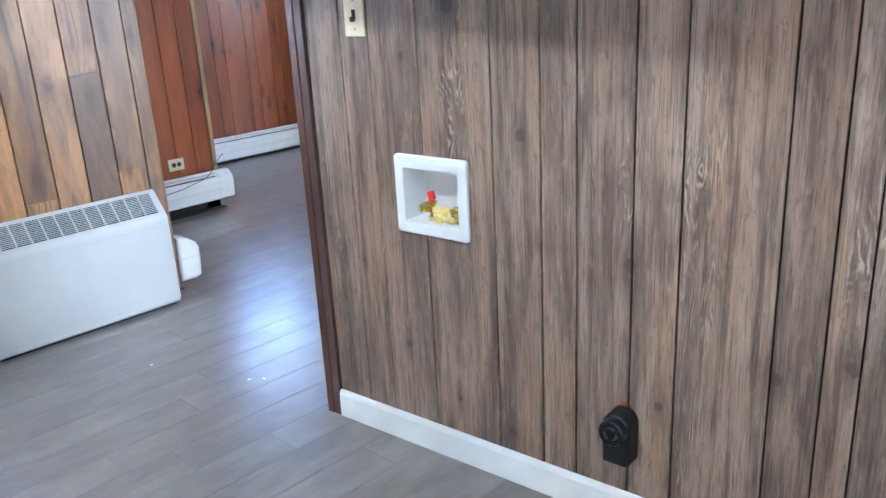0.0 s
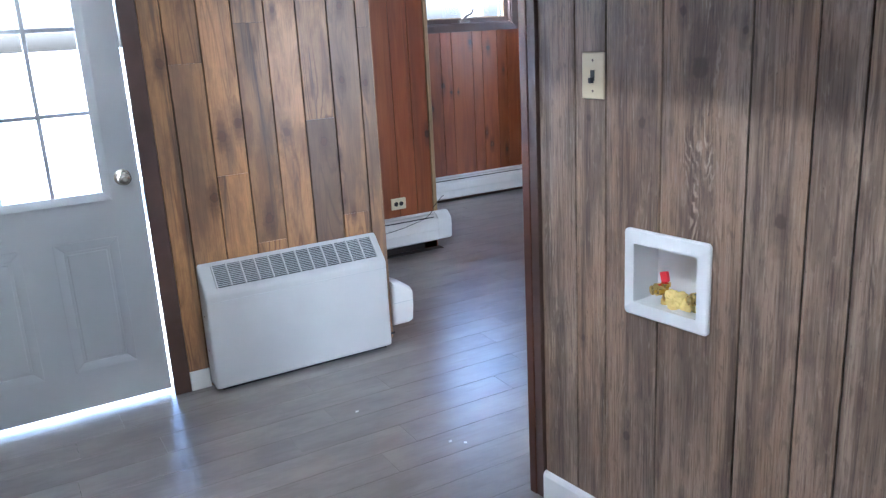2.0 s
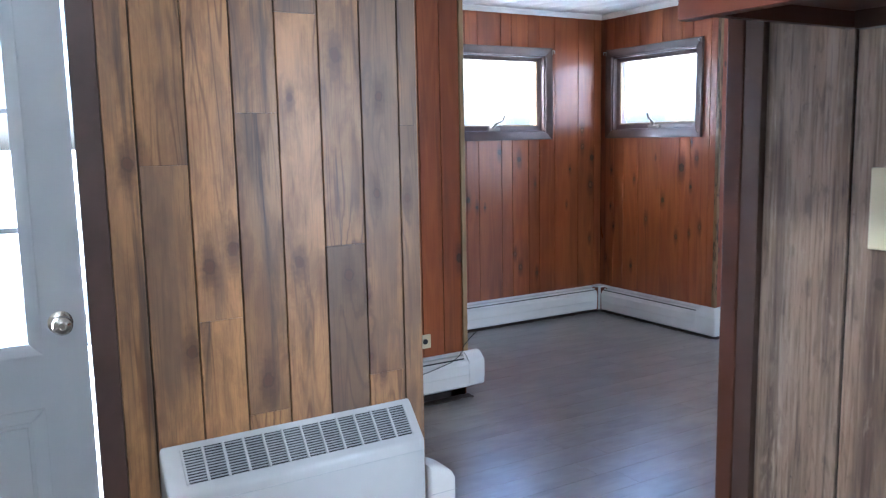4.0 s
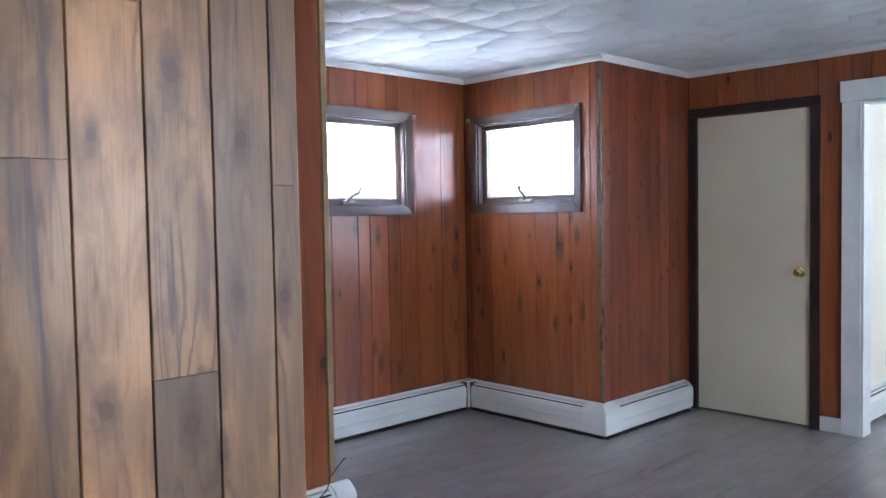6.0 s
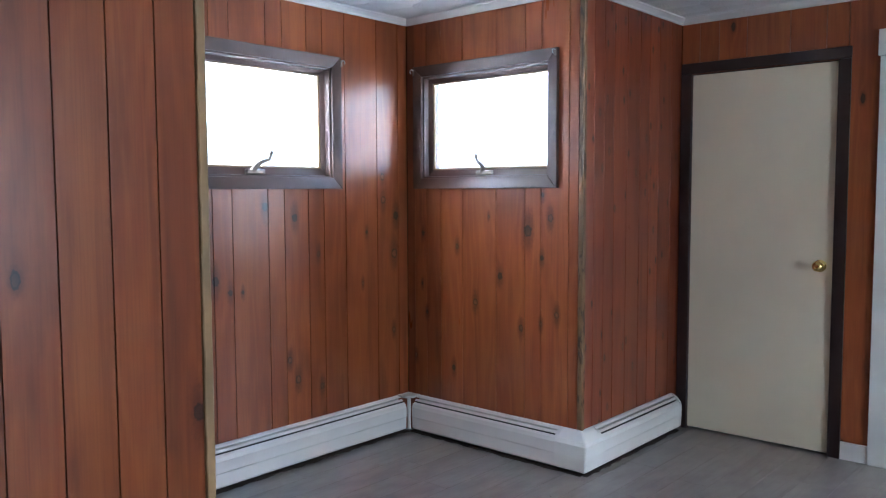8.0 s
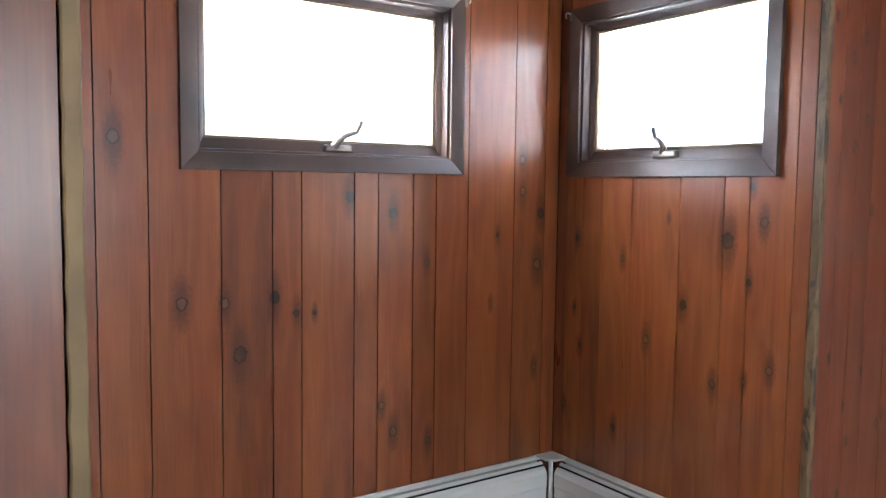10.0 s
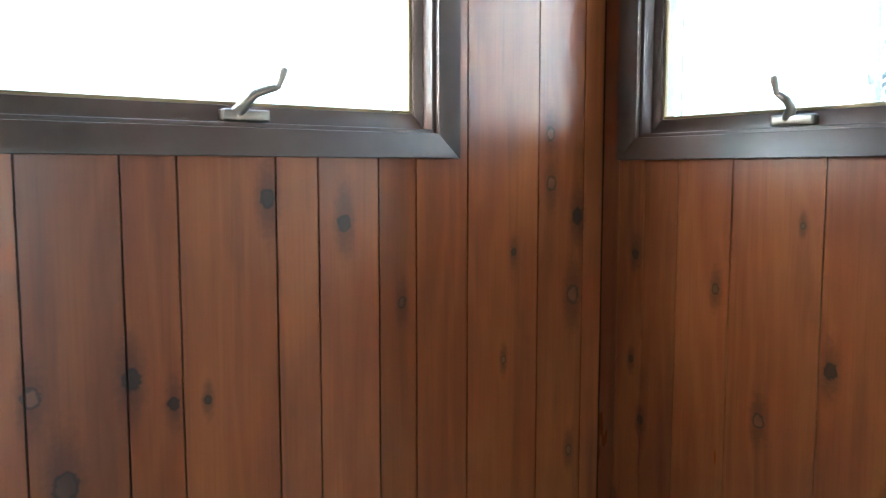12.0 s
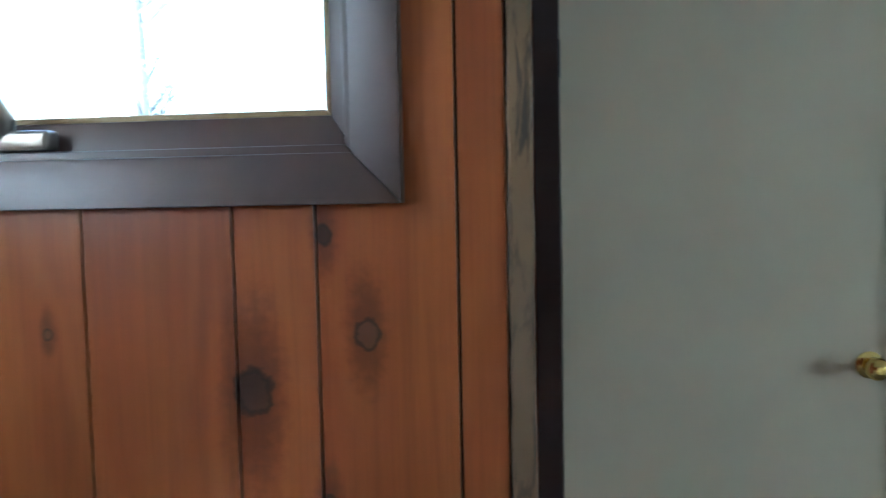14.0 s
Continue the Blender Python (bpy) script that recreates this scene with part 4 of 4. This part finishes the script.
# ---- hall outlet and wire ----


def socket_holes(root, y, spots, mat):
    for x, z in spots:
        part("receptacle", lathe(bmesh.new(), [(0.001, 0), (0.015, 0), (0.015, 0.002), (0.001, 0.0022)], (x, y, z), (0, -1, 0), 16), mat, root)


outlet = thing("outlet", HALL, "ivory wall outlet plate with two dark sockets", "outlet")
part("plate", solid(0.055, 0.162, -0.008, -0.001, 0.303, 0.379, bevel=0.003), ivory, outlet)
socket_holes(outlet, -0.0082, [(0.09, 0.341), (0.127, 0.341)], black_plastic)
wire = thing("wire", HALL, "thin black wire lying over the heater", "wire")
part("cable", tube(bmesh.new(), [(-0.3, -0.070, 0.15), (-0.1, -0.072, 0.165), (0.1, -0.073, 0.190), (0.25, -0.072, 0.222), (0.31, -0.06, 0.248), (0.345, -0.04, 0.272), (0.36, -0.018, 0.282),
                                  (0.40, -0.014, 0.315), (0.43, -0.02, 0.345), (0.445, -0.02, 0.352)], 0.0022, 6), black_rubber, wire, smooth=True)

# ---- laundry wall fittings ----
corner = thing("corner_casing", LAUNDRY, "red-brown wooden casing at the partition's end", "casing", kind="structure")
part("face", solid(0.030, 0.061, -0.011, 0.006, 0.0, CEILING - 0.001, bevel=0.002), brown_trim, corner)
part("edge", solid(0.0, 0.0295, -0.014, 0.12, 0.0, CEILING - 0.001, bevel=0.003), red_brown, corner)
skirt = thing("baseboard", LAUNDRY, "white painted baseboard along the panelled wall", "baseboard", kind="structure")
part("board", prism(bmesh.new(), [(0.0, 0.001), (-0.013, 0.001), (-0.013, 0.082), (-0.009, 0.092), (-0.004, 0.096), (0.0, 0.097)], 0.0615, 3.2, "x"), white_trim, skirt)

washer_box = thing("washer_box", LAUNDRY, "white plastic washing machine supply box set into the wall", "supply box")
def rounded_plate(outer, inner, r_out, r_in, y_front, y_back):
    """One moulded frame with rounded corners and an opening through it."""
    def loop(rect, r):
        a0, a1, c0, c1 = rect
        pts = []
        for cx, cz, start in ((a1 - r, c1 - r, 0), (a0 + r, c1 - r, 90), (a0 + r, c0 + r, 180), (a1 - r, c0 + r, 270)):
            pts += [(cx + r * math.cos(radians(start + k * 15)), cz + r * math.sin(radians(start + k * 15))) for k in range(7)]
        return pts
    bm = bmesh.new()
    o, i = loop(outer, r_out), loop(inner, r_in)
    soft = loop((outer[0] + 0.004, outer[1] - 0.004, outer[2] + 0.004, outer[3] - 0.004), r_out)
    rings = [[bm.verts.new((x, y, z)) for x, z in line] for line, y in ((o, y_back), (o, y_front + 0.004), (soft, y_front), (i, y_front), (i, y_back))]
    n = len(o)
    for p, q in zip(rings, rings[1:] + rings[:1]):
        for k in range(n):
            bm.faces.new((p[k], p[(k + 1) % n], q[(k + 1) % n], q[k]))
    return bm


part("flange", rounded_plate((0.378, 0.632, 0.707, 0.935), (0.41, 0.6, 0.742, 0.898), 0.012, 0.004, -0.012, -0.0005), white_plastic, washer_box, smooth=True)
for b in ((0.407, 0.41, 0.0, 0.085, 0.739, 0.901), (0.6, 0.603, 0.0, 0.085, 0.739, 0.901), (0.4105, 0.5995, 0.0, 0.085, 0.739, 0.742), (0.4105, 0.5995, 0.0, 0.085, 0.898, 0.901), (0.407, 0.603, 0.0855, 0.089, 0.739, 0.901)):
    part("wall", solid(*b), white_plastic, washer_box)


def valve(x, mat, label):
    root = thing("supply_valve", LAUNDRY @ Matrix.Translation((x, 0.035, 0.742)), label, "valve")
    part("body", lathe(bmesh.new(), [(0.002, 0.0), (0.012, 0.0), (0.012, 0.012), (0.009, 0.014), (0.009, 0.045), (0.013, 0.047), (0.013, 0.056), (0.004, 0.058)], (0, 0, 0), (0, 0, 1), 16), brass, root, smooth=True)
    part("outlet_thread", lathe(bmesh.new(), [(0.002, 0.0), (0.013, 0.0), (0.016, 0.006), (0.016, 0.02), (0.012, 0.024), (0.012, 0.032), (0.004, 0.033)], (-0.006, -0.004, 0.04), (-0.35, -1, 0), 20), brass, root, smooth=True)
    bm = bmesh.new()
    box(bm, -0.011, 0.011, -0.006, 0.006, 0.058, 0.085, 0.004)
    bmesh.ops.rotate(bm, verts=bm.verts, cent=(0, 0, 0.058), matrix=Matrix.Rotation(radians(-14), 3, "Y"))
    part("handle", bm, mat, root, smooth=True)
    return root


valve(0.475, red_plastic, "brass supply valve with a red handle")
valve(0.585, blue_plastic, "brass supply valve with a blue handle")
rnd = random.Random(11)
bm = bmesh.new()
for k in range(26):
    c = Vector((rnd.uniform(0.496, 0.572), rnd.uniform(0.012, 0.048), 0.742 + rnd.uniform(0.008, 0.03)))
    made = bmesh.ops.create_icosphere(bm, subdivisions=3, radius=rnd.uniform(0.011, 0.02))["verts"]
    for v in made:
        v.co = c + v.co * (1 + 0.34 * noise.noise(v.co * 130 + c * 60) + 0.2 * noise.noise(v.co * 420 + c * 90))
        v.co.z = max(v.co.z, 0.7425)
foam = mesh_object("foam_filler", bm, foam_yellow, smooth=True)
foam.matrix_world = LAUNDRY
tagged(foam, "lumpy yellow spray foam in the supply box", "foam")

switch = thing("light_switch", LAUNDRY, "ivory wall plate with a dark toggle switch", "light switch")
part("plate", solid(0.23, 0.304, -0.007, 0.0, 1.252, 1.368, bevel=0.003), ivory, switch)
part("slot", solid(0.2605, 0.2735, -0.0085, -0.006, 1.298, 1.324), black_plastic, switch)
part("toggle", solid(0.2625, 0.2715, -0.02, -0.007, 1.292, 1.306, bevel=0.002), dark_metal, switch)
for z in (1.272, 1.348):
    part("screw", lathe(bmesh.new(), [(0.001, 0), (0.0035, 0), (0.001, 0.0015)], (0.267, -0.0071, z), (0, -1, 0), 10), bronze, switch)
plug = thing("outlet", LAUNDRY, "ivory double wall outlet on the panelled wall", "outlet")
part("plate", solid(1.022, 1.098, -0.007, 0.0, 1.348, 1.464, bevel=0.003), ivory, plug)
for z in (1.385, 1.427):
    part("receptacle", lathe(bmesh.new(), [(0.001, 0), (0.017, 0), (0.017, 0.0025), (0.015, 0.003), (0.001, 0.003)], (1.06, -0.0072, z), (0, -1, 0), 20), ivory, plug)
    for x in (1.053, 1.067):
        part("slit", solid(x - 0.0012, x + 0.0012, -0.0112, -0.0095, z - 0.005, z + 0.006), black_plastic, plug)

dryer = thing("dryer_outlet", LAUNDRY, "black surface-mounted dryer outlet on the wall", "outlet")
bm = bmesh.new()
dome = [(1.0915 + 0.0365 * math.cos(radians(a)), 0.312 + 0.0365 * math.sin(radians(a))) for a in range(0, 181, 15)]
prism(bm, dome + [(1.055, 0.212), (1.062, 0.205), (1.121, 0.205), (1.128, 0.212)], -0.06, -0.001, "y")
bmesh.ops.recalc_face_normals(bm, faces=bm.faces)
bmesh.ops.bevel(bm, geom=[e for e in bm.edges if all(v.co.y < -0.059 for v in e.verts)], offset=0.012, segments=4, profile=0.5, affect="EDGES")
part("housing", bm, black_plastic, dryer, smooth=True)
part("face", lathe(bmesh.new(), [(0.002, 0.0), (0.0345, 0.0), (0.0345, 0.022), (0.031, 0.026), (0.028, 0.026), (0.027, 0.023), (0.002, 0.023)], (1.0915, -0.058, 0.308), (0, -1, 0), 28), black_plastic, dryer, smooth=True)
for turn in (90, 210, 330):
    bm = bmesh.new()
    arc = [(1.0915 + 0.0165 * math.cos(radians(turn + k)), -0.0815, 0.308 + 0.0165 * math.sin(radians(turn + k))) for k in range(-36, 37, 12)]
    part("slot", tube(bm, arc, 0.0026, 6), grille_dark, dryer, smooth=True)
for z in (0.192, 0.352):
    part("strap", solid(1.08, 1.1, -0.006, -0.001, z - 0.006, z + 0.008, bevel=0.001), copper, dryer)

CAB = frame_at(-3.69, -4.235, -90)
wall_cabinet = thing("wall_cabinet", CAB, "red-brown wooden wall cabinet over the panelled wall", "cabinet")
KB, KT, KW = 1.553, 2.335, 1.15
part("body", prism(bmesh.new(), [(0.013, 0.021), (KW, 0.021), (KW, 0.475), (0.013, 0.344)], KB + 0.03, KT), red_brown, wall_cabinet, "dark cabinet underside")
part("side", solid(0.0, 0.0125, 0.021, 0.345, KB + 0.008, KT), red_brown, wall_cabinet)
part("face_rail", solid(0.0, KW, 0.0, 0.0205, KB, KB + 0.07, bevel=0.002), red_front, wall_cabinet)
for a, b in ((0.0, KW / 2 - 0.002), (KW / 2 + 0.002, KW)):
    part("door", solid(a, b, -0.0005, 0.0205, KB + 0.0725, KT, bevel=0.002), red_front, wall_cabinet)
part("back_rail", prism(bmesh.new(), [(0.02, 0.32), (KW, 0.448), (KW, 0.472), (0.02, 0.342)], KB + 0.005, KB + 0.0295), brown_trim, wall_cabinet)
part("mending_plate", solid(0.1, 0.16, 0.17, 0.19, KB + 0.026, KB + 0.0298), bronze, wall_cabinet)

# ---- next room details ----
room_plate = thing("outlet", frame_at(1.17, -2.2, 0), "ivory outlet plate on the cream wall", "outlet")
part("plate", solid(0.66, 0.73, -0.008, 0.0, 0.30, 0.42, bevel=0.003), ivory, room_plate)

# ---- ceiling lamp of the laundry ----
lamp_glow = material("lamp_globe", (0.9, 0.9, 0.88), 0.4)
lamp_glow.node_tree.nodes["Principled BSDF"].inputs["Emission Color"].default_value = (1.0, 0.93, 0.84, 1)
lamp_glow.node_tree.nodes["Principled BSDF"].inputs["Emission Strength"].default_value = 11.0
ceiling_lamp = thing("ceiling_light", Matrix.Translation((-4.65, -4.9, CEILING)), "small white globe light on the ceiling", "ceiling light")
part("canopy", lathe(bmesh.new(), [(0.01, -0.001), (0.06, -0.001), (0.058, -0.012), (0.035, -0.022), (0.01, -0.022)], (0, 0, 0), (0, 0, 1), 32), white_plastic, ceiling_lamp, smooth=True)
globe = [(0.056 * math.sin(radians(a)) + 0.001, -0.076 + 0.056 * math.cos(radians(a))) for a in range(20, 181, 20)]
part("globe", lathe(bmesh.new(), globe, (0, 0, 0), (0, 0, 1), 24), lamp_glow, ceiling_lamp, smooth=True)

# ---- paint chips on the floor ----
for k, (x, y, turn) in enumerate(((-3.42, -3.62, 20), (-3.38, -3.66, 75), (-4.12, -4.35, 40), (-3.6, -3.2, 10))):
    chip = mesh_object("paint_chip", prism(bmesh.new(), [(-0.009, -0.004), (0.004, -0.007), (0.01, 0.002), (-0.002, 0.006)], 0.0, 0.0012), white_plastic)
    chip.matrix_world = Matrix.Translation((x, y, 0.0005)) @ Matrix.Rotation(radians(turn), 4, "Z")
    tagged(chip, "tiny white paint chip on the vinyl floor", "debris", "paint chips")

# ---- outside ----


def tree(x, y, seed):
    rnd = random.Random(seed)
    root = thing("garden_tree", Matrix.Translation((x, y, -0.32)), "grey-barked tree with thin spring foliage", "tree")
    bm = tube(bmesh.new(), [(0, 0, 0), (0.03, 0.02, 2), (-0.02, 0.06, 4.5), (0.05, 0, 8)], [0.2, 0.16, 0.12, 0.03], 10)
    tips = []
    for k in range(16):
        z, a, r = rnd.uniform(1.6, 7), rnd.uniform(0, 6.28), rnd.uniform(0.7, 1.5)
        tip = Vector((math.cos(a) * r, math.sin(a) * r, z + r * 0.8))
        tube(bm, [(0.01, 0.02, z), tuple(tip * 0.5 + Vector((0, 0, z * 0.5 - 0.05))), tuple(tip)], [0.05, 0.03, 0.01], 6)
        tips.append((Vector((0, 0, z)), tip))
    part("trunk", bm, bark, root, smooth=True)
    verts, faces = [], []
    for a, b in tips:
        for k in range(110):
            c = a.lerp(b, rnd.uniform(0.35, 1.1)) + Vector([rnd.gauss(0, 0.22) for _ in range(3)])
            d = Euler([rnd.uniform(0, 6.28) for _ in range(3)]).to_matrix()
            n0 = len(verts)
            verts += [tuple(c + d @ Vector(v)) for v in ((-0.02, 0, 0), (0, 0.045, 0.008), (0.02, 0, 0), (0, -0.045, 0.008))]
            faces.append((n0, n0 + 1, n0 + 2, n0 + 3))
    me = bpy.data.meshes.new("crown")
    me.from_pydata(verts, [], faces)
    me.materials.append(leaves)
    ob = new("crown", me)
    ob.parent = root
    return root


tree(10.2, 4.4, 3)
path = mesh_object("driveway", solid(-9, -2.4, 2.6, 5.2, -0.34, -0.305, bevel=0.01), asphalt)
tagged(path, "blue-grey paved driveway in front of the house", "driveway", kind="structure")

# ---- boards of the walls ----
TOP = CEILING - 0.034
for x0, x1 in zip(*(lambda e: (e, e[1:]))([-2.1, -1.98, -1.84, -1.687, -1.46, -1.284, -1.178, -0.974, -0.876, -0.725, -0.623, -0.472, -0.24, -0.075, -0.0008])):
    board(wall_north, pine_north, x0, x1, 0.0, TOP, [WINDOW_A])
for x0, x1 in zip(*(lambda e: (e, e[1:]))([0.0008, 0.06, 0.148, 0.257, 0.413, 0.643, 0.828, 0.927, 1.09, 1.146])):
    board(wall_east, pine_east, x0, x1, 0.0, TOP, [WINDOW_B])
for x0, x1 in zip(*(lambda e: (e, e[1:]))([0.012, 0.1, 0.195, 0.294, 0.423, 0.564, 0.67, 0.78, 0.926, 1.0492])):
    board(wall_jog, pine_jog, x0, x1, 0.0, TOP)
CLOSET_EDGES = [0.0008, 0.107, 0.217, 0.371, 0.597, 0.776, 0.883, 1.083, 1.188, 1.339]
for x0, x1 in zip(CLOSET_EDGES, CLOSET_EDGES[1:]):
    board(wall_closet, pine_red, x0, x1, 0.0, TOP, [DOOR_HOLE, ROOM_HOLE] if x1 < 1.0 else [ROOM_HOLE])
more = edges_from(1.339, 6.2, (0.1, 0.14, 0.18, 0.22), 3)
for x0, x1 in zip(more, more[1:]):
    board(wall_closet, pine_red, x0, x1, 0.0, TOP, [ROOM_HOLE])
# Hall boards start above the floor; the dark backing below stands in for shade.
for x0, x1 in zip(*(lambda e: (e, e[1:]))([-0.62, -0.45, -0.3, -0.15, -0.014, 0.121, 0.252, 0.37])):
    board(wall_hall, pine_entry, x0, x1, 0.05, TOP)
# stained planks in random lengths: left edge, right edge, heights of the butt joints
for x0, x1, cuts in ((0.079, 0.166, (1.9,)), (0.166, 0.303, (1.36,)), (0.303, 0.439, (0.9, 1.95)), (0.439, 0.574, (0.59, 1.505)),
                     (0.574, 0.711, (1.8,)), (0.711, 0.849, (0.2, 1.09)), (0.849, 0.982, (0.65, 2.0)), (0.982, 1.05, (0.3, 1.465))):
    zs = [0.0, *cuts, CEILING - 0.002]
    for z0, z1 in zip(zs, zs[1:]):
        board(wall_entry, pine_stained, x0, x1, z0 + 0.0006, z1 - 0.0006, ease=0.0012, gap=0.0022)
left = edges_from(-2.0, -0.932, (0.13, 0.14), 6)
for x0, x1 in zip(left, left[1:]):
    board(wall_entry, pine_stained, x0, x1, 0.0, CEILING - 0.002, ease=0.001)
LAUNDRY_EDGES = [0.0615, 0.199, 0.305, 0.478, 0.709, 0.852, 0.952, 1.1, 1.215, 1.432, 1.536, 1.608]
LAUNDRY_EDGES += edges_from(1.608, 3.2, (0.1, 0.14, 0.17, 0.21), 8)[1:]
BOX_HOLE = (0.405, 0.605, 0.735, 0.905)
for x0, x1 in zip(LAUNDRY_EDGES, LAUNDRY_EDGES[1:]):
    board(wall_laundry, barn, x0, x1, 0.0, CEILING - 0.002, [BOX_HOLE], thick=0.006, ease=0.0005, gap=0.0024)

# ---- planks of the floor ----
PW, PL = 0.152, 0.914


def plank_mesh(w, h):
    bm = bmesh.new()
    a, c = 0.0005, 0.0009
    prism(bm, [(a, -0.004), (a, -c * 0.6), (a + c, 0.0), (h - a - c, 0.0), (h - a, -c * 0.6), (h - a, -0.004)], a, w - a, "x")
    bmesh.ops.recalc_face_normals(bm, faces=bm.faces)
    me = bpy.data.meshes.new("floor_plank")
    bm.to_mesh(me)
    bm.free()
    me.materials.append(vinyl)
    return me


shared = plank_mesh(PL, PW)
rnd = random.Random(21)
rest = bmesh.new()
for row in range(50):
    y = -7.5 + row * PW
    x = -6.3 - rnd.random() * PL
    while x < 5.2:
        if not any(a < x + PL / 2 < b and c < y + PW / 2 < d for a, b, c, d in PLAN):
            x += PL
            continue
        if -5.3 < x < 1.2 and y > -5.6 and not (x < -3.9 and y > -2.6) and not (x > 0.2 and y > -1.2):
            ob = new("floor_plank", shared)
            ob.location = (x, y, 0)
            ob.parent = floor
        else:
            a, c = 0.0005, 0.0009
            prism(rest, [(y + a, -0.004), (y + a, -c * 0.6), (y + a + c, 0.0), (y + PW - a - c, 0.0), (y + PW - a, -c * 0.6), (y + PW - a, -0.004)], x + a, x + PL - a, "x")
        x += PL
outer_planks = mesh_object("outer_floor_planks", rest, vinyl)
outer_planks.parent = floor
tagged(outer_planks, "grey-brown vinyl planks beyond the walked part", kind="stuff")
